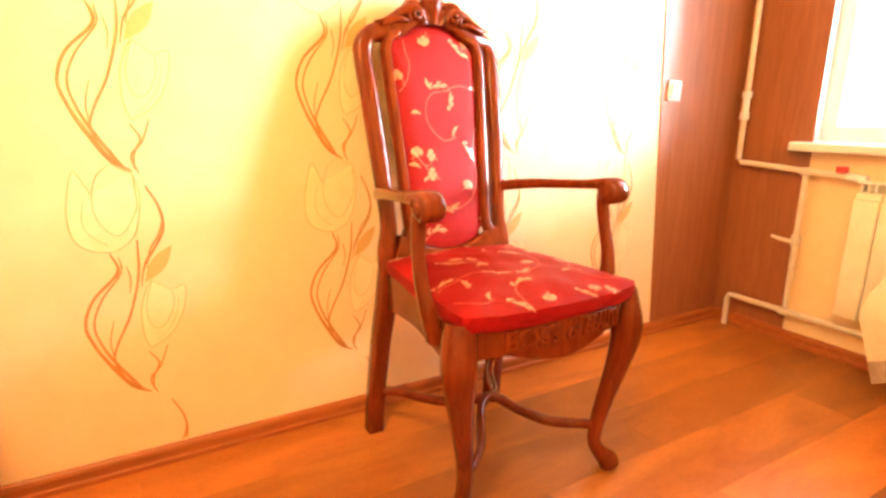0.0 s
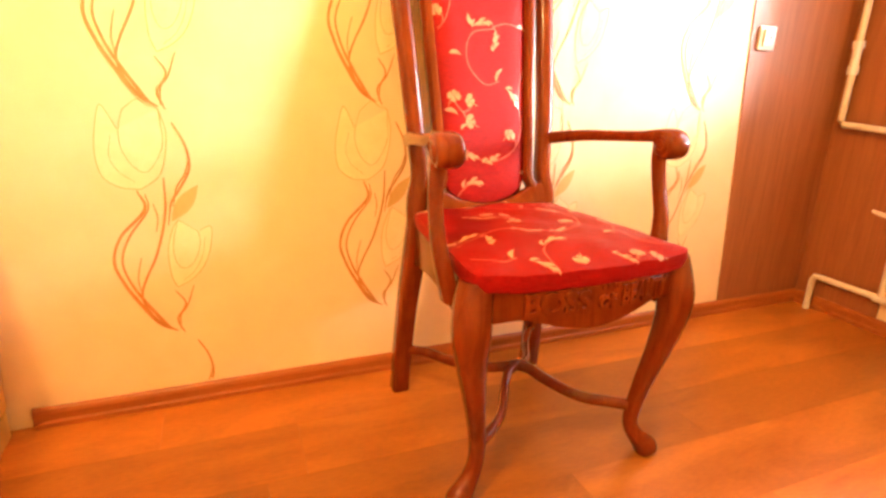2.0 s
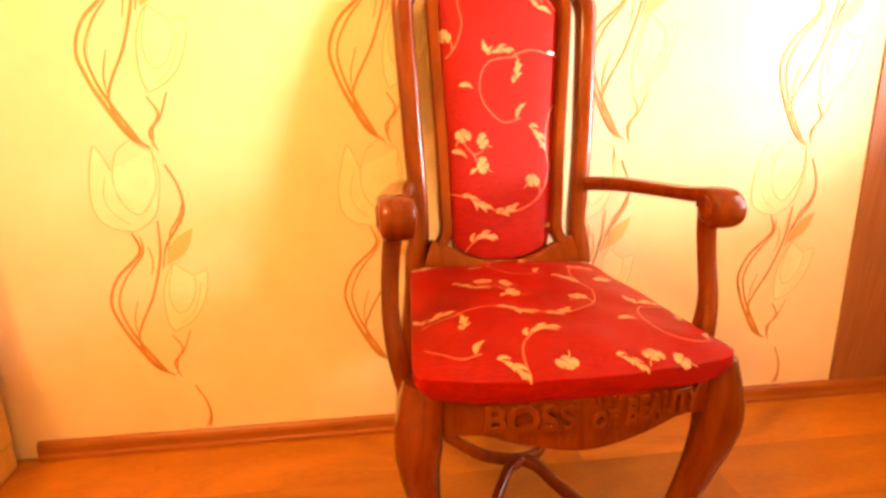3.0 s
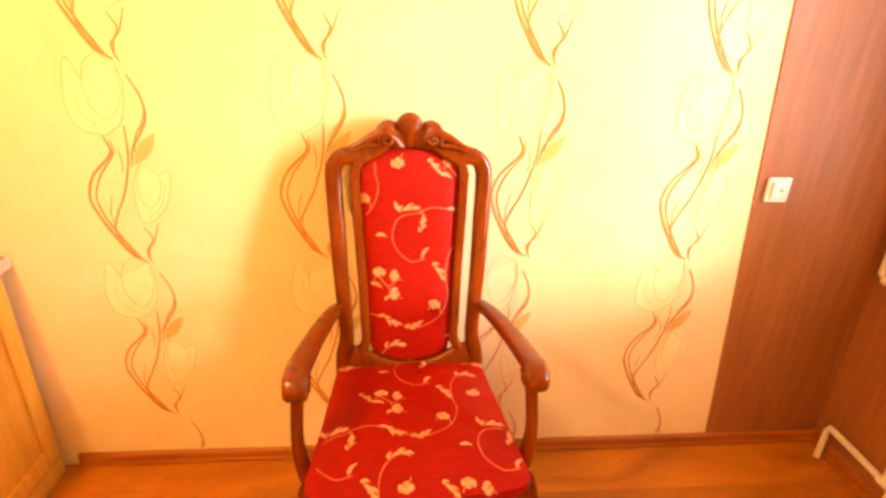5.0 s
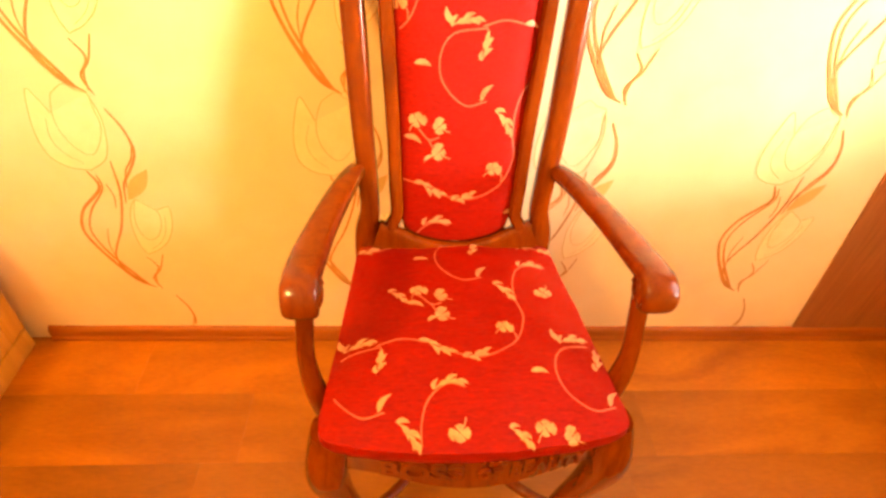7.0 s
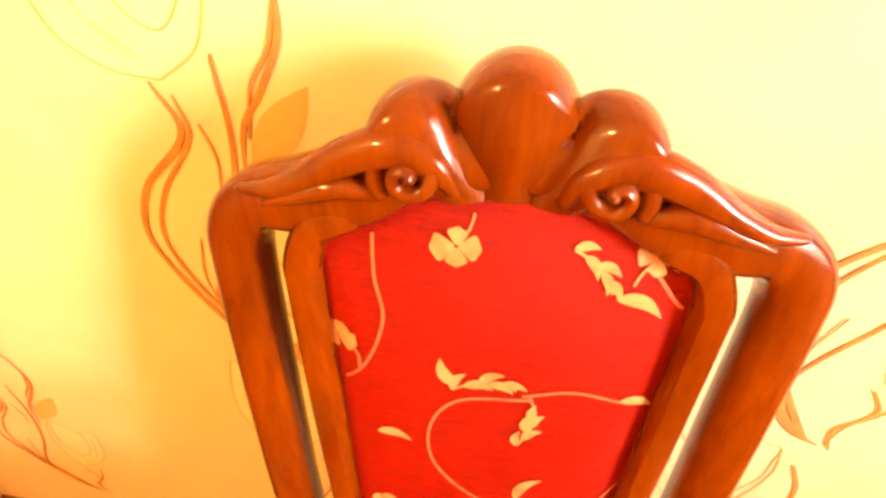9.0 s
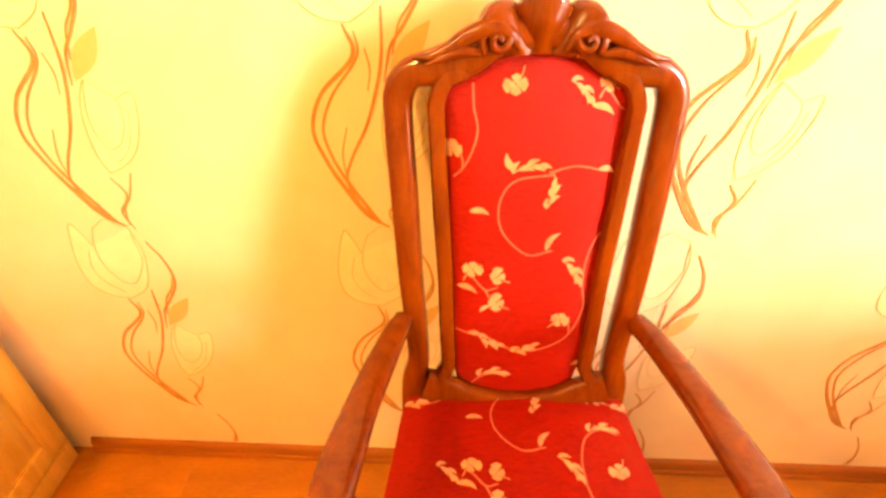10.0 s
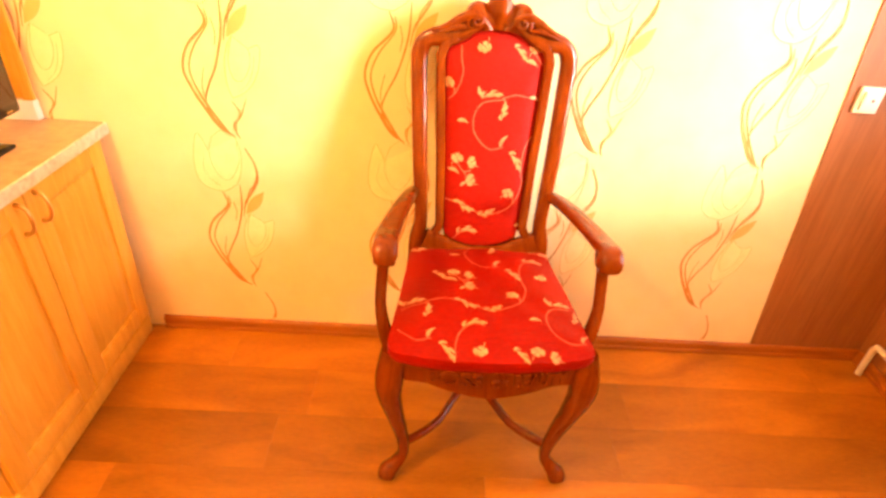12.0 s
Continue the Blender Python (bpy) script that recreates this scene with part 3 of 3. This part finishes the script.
def leaf(bm, pad, u, v, length, angle, width=0.22, bend=0.25):
    """A leaf; the long ones are sprigs of several leaflets along a bowed stem."""
    a = radians(angle)
    if length < 0.037:
        blade(bm, pad, u - length / 2 * math.cos(a), v - length / 2 * math.sin(a), length, a, width * 1.25)
        return
    pts = []
    for k in range(17):
        f = k / 16
        lx, ly = (f - 0.5) * length, bend * length * (0.25 - (f - 0.5) ** 2) * 1.6
        pts.append((u + lx * math.cos(a) - ly * math.sin(a), v + lx * math.sin(a) + ly * math.cos(a), 0.0011))
    ribbon(bm, pad, pts, 0.0011)
    for k, f, turn, ln in ((1, 0.02, 28, 0.40), (2, 0.22, -24, 0.46), (3, 0.44, 22, 0.44), (4, 0.62, -20, 0.42), (5, 0.80, 4, 0.42)):
        p, q = pts[int(f * 16)], pts[min(int(f * 16) + 1, 16)]
        t = math.atan2(q[1] - p[1], q[0] - p[0])
        blade(bm, pad, p[0], p[1], ln * length, t + radians(turn), 0.30 + 0.25 * width, 0.0012 + 0.0001 * k)


def flower(bm, pad, u, v, r, turn=0.0):
    """Four unequal lobed petals with gaps, and a short stalk."""
    for k in range(4):
        a = turn + radians((0, 82, 168, 258)[k])
        ln = r * (1.25, 1.0, 1.15, 0.9)[k]
        pts = []
        for m in range(10):
            f = m / 9
            w = (0.08 + 0.46 * math.sin(math.pi * min(f * 0.62 + 0.02, 1.0)) ** 1.4) * ln * (1.0 if f < 0.75 else 0.1 + 3.4 * (1.0 - f))
            pts.append((u + (0.08 + 0.92 * f) * ln * math.cos(a), v + (0.08 + 0.92 * f) * ln * math.sin(a), w))
        ribbon(bm, pad, pts, 0.0012 + 0.0001 * k)
    a = turn + radians(215)
    ribbon(bm, pad, [(u + r * f * math.cos(a + 0.2 * f), v + r * f * math.sin(a + 0.2 * f), 0.0009) for f in (0.1, 0.5, 1.0, 1.4, 1.7)], 0.0011)


FLOWERS = ((0.0, 0.0, 0.0145), (0.042, -0.010, 0.0135), (0.042, -0.058, 0.0145), (0.150, -0.090, 0.014), (0.240, -0.002, 0.015))
LEAVES = ((-0.042, -0.012, 0.042, -45, 0.2, 0.25), (-0.008, -0.036, 0.034, -20, 0.22, 0.25), (0.052, 0.174, 0.028, 120, 0.3, 0.25), (0.080, 0.160, 0.050, 8, 0.2, 0.3), (0.116, 0.124, 0.042, 75, 0.36, -0.2), (0.008, 0.095, 0.030, -8, 0.24, 0.2),
          (0.126, 0.050, 0.036, 55, 0.2, 0.25), (0.158, -0.002, 0.052, -55, 0.2, 0.25), (0.034, -0.132, 0.046, -28, 0.2, -0.3), (0.092, -0.146, 0.046, 16, 0.2, -0.3),
          (0.195, 0.160, 0.026, -15, 0.24, 0.2), (0.024, -0.070, 0.022, 30, 0.24, 0.2), (0.228, 0.072, 0.050, 4, 0.2, 0.45))
VINES = (((0.116, 0.155), (0.06, 0.145), (0.038, 0.11), (0.045, 0.065), (0.085, 0.028), (0.125, 0.035)), ((0.195, 0.16), (0.15, 0.168), (0.11, 0.158)), ((0.116, 0.158), (0.122, 0.14), (0.116, 0.124)),
         ((0.255, 0.070), (0.225, 0.078), (0.195, 0.055), (0.182, 0.015), (0.182, -0.03), (0.188, -0.07), (0.165, -0.122), (0.115, -0.150), (0.065, -0.147), (0.018, -0.118)), ((0.150, -0.09), (0.166, -0.102), (0.168, -0.118)), ((0.0, -0.012), (0.022, -0.035), (0.042, -0.03)), ((0.022, -0.035), (0.03, -0.05), (0.042, -0.056)))


def embroider(pad, parent, ox, oy, inside):
    """The cloth's design, in half-drop repeats from the cluster at ox, oy."""
    for i in range(-3, 4):
        for j in range(-3, 4):
            if (i + j) % 2:
                continue
            x0, y0 = ox + 0.187 * i, oy + 0.281 * j
            for u, v, r in FLOWERS:
                if inside(x0 + u, y0 + v, 0.004):
                    bm = bmesh.new()
                    flower(bm, pad, x0 + u, y0 + v, r, u * 40)
                    part("woven_flower", bm, M_MOTIF, parent)
            for u, v, ln, an, w, bow in LEAVES:
                if inside(x0 + u, y0 + v, 0.004):
                    bm = bmesh.new()
                    leaf(bm, pad, x0 + u, y0 + v, ln, an, w, bow)
                    part("woven_leaf", bm, M_MOTIF, parent)
            for pts in VINES:
                P = [(x0 + u, y0 + v, 0.0013) for u, v in curve(pts, 8)]
                for keep, run in itertools.groupby(P, lambda p: inside(p[0], p[1], 0.006)):
                    run = list(run)
                    if keep and len(run) > 5:
                        bm = bmesh.new()
                        ribbon(bm, pad, run, 0.0010)
                        part("woven_vine", bm, M_VINE, parent)


embroider(back_pad, back_cushion, -0.084, 0.772, lambda u, z, m: abs(u) < 0.114 + 0.035 * (z - 0.6) - m * 0.4 and 0.530 + m < z < 1.088 - 0.3 * abs(u) - m)
embroider(seat_pad, seat, -0.083, -0.348, lambda x, y, m: abs(x) < 0.200 + 0.09 * (-0.2 - y) - m and -0.662 + 0.1 * abs(x) + m * 0.8 < y < -0.175 - m)

# seat frame
def apron_y(x):
    return -0.622 - 0.034 * (1 - (x / 0.215) ** 2)


front = []
for k in range(41):
    f = -1 + k / 20
    x = f * 0.215
    zb = 0.402 - 0.022 * math.exp(-(f / 0.45) ** 2) + 0.008 * math.exp(-((abs(f) - 0.72) / 0.18) ** 2)
    front.append([(CC + x, apron_y(x), zb + 0.002), (CC + x, apron_y(x), 0.476), (CC + x, apron_y(x) + 0.022, 0.476), (CC + x, apron_y(x) + 0.022, zb)])
part("front_apron", loft(bmesh.new(), front), M_WOOD, chair, "carved front rail with raised lettering")
for s in (-1, 1):
    ring = []
    for k in range(21):
        f = k / 20
        x, y = s * (0.240 - 0.044 * f), -0.58 + 0.40 * f
        zb = 0.372 + 0.024 * math.sin(math.pi * f)
        ring.append([(CC + x - s * 0.022, y, zb), (CC + x, y, zb + 0.002), (CC + x, y, 0.476), (CC + x - s * 0.022, y, 0.476)])
    part("side_apron", loft(bmesh.new(), ring), M_WOOD, chair)
part("rear_apron", box(bmesh.new(), CC - 0.18, CC + 0.18, -0.205, -0.183, 0.395, 0.474, 0.003), M_WOOD, chair)

# legs
for s in (-1, 1):
    pts = [(s * 0.229, -0.598, 0.477, 0.032, 0.031), (s * 0.236, -0.604, 0.44, 0.034, 0.034), (s * 0.241, -0.612, 0.392, 0.035, 0.036), (s * 0.239, -0.611, 0.345, 0.030, 0.032), (s * 0.226, -0.602, 0.27, 0.023, 0.025),
           (s * 0.210, -0.590, 0.19, 0.0185, 0.020), (s * 0.200, -0.581, 0.12, 0.016, 0.017), (s * 0.203, -0.578, 0.075, 0.016, 0.016), (s * 0.221, -0.584, 0.044, 0.019, 0.019), (s * 0.241, -0.592, 0.022, 0.025, 0.024), (s * 0.246, -0.595, 0.006, 0.024, 0.023)]
    bm = sweep(bmesh.new(), [(CC + p[0], *p[1:]) for p in curve(pts, 5)], (1, 0, 0), 2.7, 18, (False, False))
    for v in bm.verts:
        v.co.z = max(v.co.z, 0.0)
    part("front_leg", bm, M_WOOD, chair)
    pts = [(s * 0.210, -0.122, 0.0, 0.023, 0.023), (s * 0.207, -0.135, 0.12, 0.023, 0.023), (s * 0.200, -0.158, 0.28, 0.024, 0.024), (s * 0.192, -0.174, 0.38, 0.025, 0.024), (s * 0.184, -0.180, 0.48, 0.025, 0.021)]
    part("rear_leg", sweep(bmesh.new(), [(CC + p[0], *p[1:]) for p in curve(pts, 5)], (1, 0, 0), 6, 16, (False, False)), M_WOOD, chair)

# arms with scrolled ends
for s in (-1, 1):
    pts = [(s * 0.198, -0.165, 0.672, 0.017, 0.015), (s * 0.211, -0.210, 0.680, 0.020, 0.015), (s * 0.227, -0.286, 0.690, 0.023, 0.014), (s * 0.243, -0.368, 0.697, 0.025, 0.013), (s * 0.255, -0.449, 0.704, 0.028, 0.013), (s * 0.259, -0.498, 0.710, 0.0275, 0.015), (s * 0.259, -0.522, 0.711, 0.027, 0.015), (s * 0.259, -0.538, 0.701, 0.027, 0.014), (s * 0.259, -0.541, 0.684, 0.026, 0.012), (s * 0.259, -0.529, 0.672, 0.024, 0.009), (s * 0.259, -0.515, 0.673, 0.022, 0.006)]
    arm = part("arm", sweep(bmesh.new(), [(CC + p[0], *p[1:]) for p in curve(pts, 6)], (1, 0, 0), 3.2, 16), M_WOOD, chair)
    bm = bmesh.new()
    X0 = CC + s * 0.259
    rings = []
    for x, r in ((-0.0275, 0.012), (-0.0265, 0.019), (-0.0235, 0.0225), (0.0, 0.0235), (0.0235, 0.0225), (0.0265, 0.019), (0.0275, 0.012)):
        rings.append([(X0 + x, -0.517 + r * math.cos(a), 0.694 + r * math.sin(a)) for a in [2 * math.pi * k / 22 for k in range(22)]])
    loft(bm, rings)
    part("scroll", bm, M_WOOD, arm)
    for e in (-1, 1):
        bm = bmesh.new()
        sp = []
        for k in range(26):
            a, r = k / 25 * 3.4 * math.pi, 0.019 - 0.015 * k / 25
            sp.append((X0 + e * 0.0265, -0.517 + r * math.cos(a), 0.694 + r * math.sin(a), 0.0026, 0.0026))
        sweep(bm, sp, (1, 0, 0), 2, 8)
        part("scroll_spiral", bm, M_WOOD, arm)
    pts = [(s * 0.259, -0.496, 0.692, 0.017, 0.018), (s * 0.263, -0.489, 0.655, 0.015, 0.0135), (s * 0.268, -0.496, 0.60, 0.014, 0.0135), (s * 0.269, -0.512, 0.54, 0.014, 0.0155), (s * 0.260, -0.523, 0.48, 0.016, 0.020), (s * 0.245, -0.525, 0.42, 0.016, 0.023)]
    part("arm_support", sweep(bmesh.new(), [(CC + p[0], *p[1:]) for p in curve(pts, 6)], (1, 0, 0), 3.0, 16), M_WOOD, chair)

# crossed serpentine stretchers
for s in (-1, 1):
    for pts in ([(0.202, -0.580, 0.125), (0.155, -0.555, 0.130), (0.105, -0.508, 0.128), (0.060, -0.440, 0.140), (0.030, -0.402, 0.158), (0.0, -0.387, 0.166)],
                [(0.0, -0.387, 0.166), (0.030, -0.370, 0.158), (0.070, -0.322, 0.140), (0.115, -0.245, 0.128), (0.160, -0.182, 0.130), (0.208, -0.138, 0.125)]):
        P = [(CC + s * x, y, z, 0.0125, 0.0105) for x, y, z in curve(pts, 6)]
        part("stretcher", sweep(bmesh.new(), P, (0.3, 0, 1), 2.6, 12), M_WOOD, chair)


def lettering(text, x, size, width, z=0.420):
    cu = bpy.data.curves.new("lettering", "FONT")
    cu.body, cu.size, cu.extrude, cu.bevel_depth, cu.offset, cu.align_x = text, size, 0.0048, 0.0012, 0.0011, "CENTER"
    tmp = new("lettering", cu)
    bpy.context.view_layer.update()
    me = bpy.data.meshes.new_from_object(tmp.evaluated_get(bpy.context.evaluated_depsgraph_get()))
    bpy.data.objects.remove(tmp)
    bm = bmesh.new()
    bm.from_mesh(me)
    bpy.data.meshes.remove(me)
    span = max(v.co.x for v in bm.verts) - min(v.co.x for v in bm.verts)
    for v in bm.verts:
        lx, ly, lz = v.co
        lx *= width / span
        v.co = (CC + x + lx, apron_y(x + lx) - lz - 0.0005, z + ly)
    return bm

apron = [o for o in chair.children if o.name.startswith("front_apron")][0]
part("lettering", lettering("BOSS", -0.088, 0.056, 0.132), M_WOOD, apron, "raised carved letters", False)
part("lettering", lettering("OF", 0.020, 0.034, 0.040), M_WOOD, apron, "", False)
part("lettering", lettering("BEAUTY", 0.118, 0.054, 0.132), M_WOOD, apron, "", False)
for x in (0.006, 0.018, 0.032, 0.041):
    y = apron_y(x)
    part("letter_bar", box(bmesh.new(), CC + x, CC + x + 0.006, y - 0.003, y + 0.004, 0.456, 0.466, 0.0008), M_WOOD, apron)

chair.matrix_basis = pose(0.117, -0.362, 0.0, 0, 0, 1.5) @ Matrix.Diagonal((1.0, 1.0, 1.03, 1.0))

# ---- table with a hanging cloth ----
table = thing("dining_table", 1.33, -1.55, 0.0, "dark red-brown wooden table under a cream cloth", "table")
part("tabletop", box(bmesh.new(), 1.36, 1.56, -2.15, -0.90, 0.715, 0.745, 0.006, 3), M_WOOD, table)
for lx in (1.40, 1.52):
    for ly in (-2.10, -0.95):
        pts = [(lx, ly, z, w, w) for z, w in curve([(0.0, 0.018), (0.08, 0.02), (0.35, 0.024), (0.55, 0.028), (0.714, 0.03)], 4)]
        part("leg", sweep(bmesh.new(), pts, (1, 0, 0), 4, 14, (False, False)), M_WOOD, table)
TX0, TX1, TY0, TY1 = 1.36, 1.56, -2.15, -0.90


def cloth_ring(f, inset=0.0):
    """A loop of the cloth: f 0 at the table's edge, 1 at the hem; the corners flare and hang lower."""
    out = []
    for cx, cy, sx, sy in ((TX0, TY1, -1, 1), (TX0, TY0, -1, -1), (TX1, TY0, 1, -1), (TX1, TY1, 1, 1)):
        for k in range(-12, 13):
            a = k / 12
            corner = math.exp(-(a / 0.32) ** 2) * (1.0 if (sx, sy) == (-1, 1) else 0.35)
            along = min(0.0, -abs(a)) * (0.085 if (k < 0) != (sx * sy > 0) else 0.24)
            first = (k < 0) == (sx * sy > 0)
            x, y = cx, cy
            if k != 0:
                if first:
                    y = cy + sy * along
                else:
                    x = cx + sx * along
            nx, ny = (sx * 0.71 * corner + (sx if first or k == 0 else 0) * (1 - corner), sy * 0.71 * corner + (sy if not first or k == 0 else 0) * (1 - corner))
            if sx > 0:
                nx *= 0.12
            push = 0.006 + 0.015 * f + corner ** 1.2 * (0.21 * math.sin(min(f / 0.7, 1.0) * math.pi / 2) ** 2.2 - 0.07 * max(f - 0.7, 0) / 0.3) + 0.012 * f * math.sin(a * 9)
            drop = f * (0.40 + 0.24 * corner)
            out.append((x + nx * push - sx * inset, y + ny * push - sy * inset, 0.752 - drop + 0.02 * math.sin(math.pi * f) * corner))
    return out


cloth = bmesh.new()
loft(cloth, [cloth_ring(0.0, 0.02)] + [cloth_ring(k / 10) for k in range(0, 10)], False, True)
cloth = tagged(part("tablecloth", cloth, M_CLOTH), "cream tablecloth with hanging corners on the table", "tablecloth")
bm = bmesh.new()
loft(bm, [cloth_ring(f) for f in (0.9005, 0.95, 1.0)], False, False)
part("hem_border", bm, M_TRIM, cloth, "grey-brown patterned hem")

# ---- wallpaper print: tulips on twining stems ----
STEMS = [[(-0.050, 0.364, 0.0012), (-0.039, 0.317, 0.0028), (-0.095, 0.2565, 0.0026), (-0.117, 0.196, 0.0026), (-0.104, 0.142, 0.0028), (-0.078, 0.088, 0.0035), (-0.039, 0.027, 0.004), (0.0, 0.0, 0.0012)],
         [(-0.034, 0.354, 0.001), (-0.033, 0.315, 0.0016), (-0.078, 0.254, 0.0018), (-0.100, 0.196, 0.0018), (-0.090, 0.142, 0.0022), (-0.066, 0.090, 0.003), (-0.030, 0.030, 0.003), (-0.012, 0.006, 0.001)],
         [(0.009, 0.390, 0.0012), (0.003, 0.304, 0.0022), (-0.024, 0.210, 0.0022), (-0.057, 0.142, 0.002), (-0.069, 0.100, 0.002), (-0.055, 0.054, 0.0026), (-0.020, 0.010, 0.0014)],
         [(0.005, 0.108, 0.001), (0.024, 0.074, 0.0018), (0.009, 0.040, 0.0018), (0.006, 0.004, 0.001)],
         [(0.047, 0.118, 0.001), (0.027, 0.066, 0.0016), (0.002, 0.034, 0.0018), (0.014, -0.006, 0.001)],
         [(0.039, 0.517, 0.0014), (0.062, 0.466, 0.002), (0.066, 0.412, 0.0024), (0.042, 0.365, 0.0022), (0.019, 0.330, 0.002), (0.007, 0.277, 0.001)],
         [(0.066, 0.430, 0.001), (0.054, 0.396, 0.0014), (0.034, 0.366, 0.0014), (0.022, 0.320, 0.001)],
         [(-0.020, 0.330, 0.0009), (-0.014, 0.296, 0.0012), (-0.020, 0.262, 0.0008)],
         [(-0.060, 0.200, 0.0008), (-0.072, 0.150, 0.0012), (-0.070, 0.110, 0.0008)]]
# tulip heads: outer line of one side, the middle petal, the other side, an inner crease
TULIPS = [([(-0.039, 0.366), (-0.081, 0.372), (-0.114, 0.399), (-0.122, 0.448), (-0.115, 0.503), (-0.1, 0.555), (-0.085, 0.534), (-0.072, 0.503)],
           [(-0.056, 0.546), (-0.068, 0.509), (-0.07, 0.466), (-0.055, 0.426), (-0.03, 0.405), (-0.007, 0.421), (0.017, 0.472), (0.016, 0.519), (0.015, 0.548), (-0.006, 0.556), (-0.026, 0.568), (-0.056, 0.546)],
           [(0.015, 0.548), (0.025, 0.497), (0.017, 0.436), (-0.001, 0.393), (-0.039, 0.366)],
           [(-0.086, 0.491), (-0.095, 0.445), (-0.081, 0.409), (-0.049, 0.382)]),
          ([(0.011, 0.117), (-0.0, 0.151), (0.0, 0.215), (0.014, 0.264), (0.029, 0.288)],
           [(0.029, 0.288), (0.014, 0.239), (0.012, 0.196), (0.026, 0.166), (0.05, 0.175), (0.07, 0.215), (0.071, 0.252), (0.054, 0.269), (0.029, 0.288)],
           [(0.072, 0.258), (0.1, 0.266), (0.095, 0.215), (0.075, 0.166), (0.044, 0.134), (0.011, 0.117)],
           [(0.084, 0.239), (0.075, 0.196), (0.055, 0.158), (0.027, 0.134)])]


def flat_strip(bm, pts, y):
    prev = None
    P = [np.array(p) for p in pts]
    for i, p in enumerate(P):
        t = P[min(i + 1, len(P) - 1)][:2] - P[max(i - 1, 0)][:2]
        t = t / (np.linalg.norm(t) + 1e-9)
        s = np.array((-t[1], t[0])) * p[2]
        r = [bm.verts.new((p[0] + s[0] * k, y - 0.0004 * (1 - abs(k)), p[1] + s[1] * k)) for k in (-1, 0, 1)]
        if prev:
            for k in (0, 1):
                bm.faces.new((prev[k], prev[k + 1], r[k + 1], r[k]))
        prev = r


def motif_meshes(zmin):
    stems, pale, shade = bmesh.new(), bmesh.new(), bmesh.new()
    for st in STEMS:
        run = [p for p in curve(st, 8) if p[1] > zmin]
        if len(run) > 3:
            flat_strip(stems, [(x, z, 1.2 * w) for x, z, w in run], -0.0012)
    for side, middle, other, crease in TULIPS:
        if min(z for x, z in side + other) < zmin:
            continue
        cup = curve(side, 5) + curve(other, 5)
        cx, cz = sum(x for x, z in cup) / len(cup), sum(z for x, z in cup) / len(cup)
        c = pale.verts.new((cx, -0.0007, cz))
        ring = [pale.verts.new((x, -0.0003, z)) for x, z in cup]
        for k in range(len(ring)):
            pale.faces.new((c, ring[k], ring[(k + 1) % len(ring)]))
        for line, w in ((side, 0.0011), (middle, 0.0009), (other, 0.0011), (crease, 0.0007)):
            flat_strip(shade, [(x, z, w) for x, z in curve(line, 6)], -0.0011)
    flat_strip(shade, [(0.015 + 0.065 * f, 0.285 + 0.085 * f, 0.0005 + 0.017 * math.sin(math.pi * f)) for f in [k / 10 for k in range(11)]], -0.0006)
    return stems, pale, shade


def hang_motif(name, bm, material, spots):
    first = None
    for x, z in spots:
        if first is None:
            first = part(name, bm, material, wall)
            ob = first
        else:
            ob = new(name, first.data)
            ob.parent = wall
        ob.location = (x, 0.0, z)


wall = bpy.data.objects["wall_north"]
SHIFT = {1: -0.028, 2: 0.026}
full = [(-0.648 + 0.534 * i + 0.016 * j + SHIFT.get(i, 0.0) * min(j, 1), 0.206 + 0.552 * j + 0.5 * abs(SHIFT.get(i, 0.0)) * min(j, 1)) for i in range(-1, 4) for j in range(0, 3)]
for name, bm, material in zip(("stem_print", "tulip_print", "petal_outline"), motif_meshes(-1.0), (M_PRINT, M_PALE, M_SHADE)):
    hang_motif(name, bm, material, full)
stub = [(-0.645 + 0.534 * i, 0.206 - 0.548) for i in range(-1, 4)]
stems, pale, shade = motif_meshes(0.395)
pale.free(), shade.free()
hang_motif("stem_print", stems, M_PRINT, stub)

# ---- floor of wide planks ----
floor = structure("floor", box(bmesh.new(), LEFT, RIGHT, BACK, 0.0, -0.05, -0.004), M_BASE, "glossy brown wood-look plank floor")
JOINTS = (-0.70, -0.39, -0.475, 0.16, 0.54)
y, row = 0.0, 0
while y > BACK:
    y1 = max(y - 0.195, BACK)
    x = JOINTS[row % 5] + 0.13 * (row // 5) - 1.045 * 3
    while x < RIGHT:
        a, b = max(x, LEFT), min(x + 1.045, RIGHT)
        if b - a > 0.02:
            part("plank", box(bmesh.new(), a + 0.0001, b - 0.0001, y1 + 0.0001, y - 0.0001, -0.0035, 0.0, 0.00015, 1), M_FLOOR, floor, "", False)
        x += 1.045
    y, row = y1, row + 1
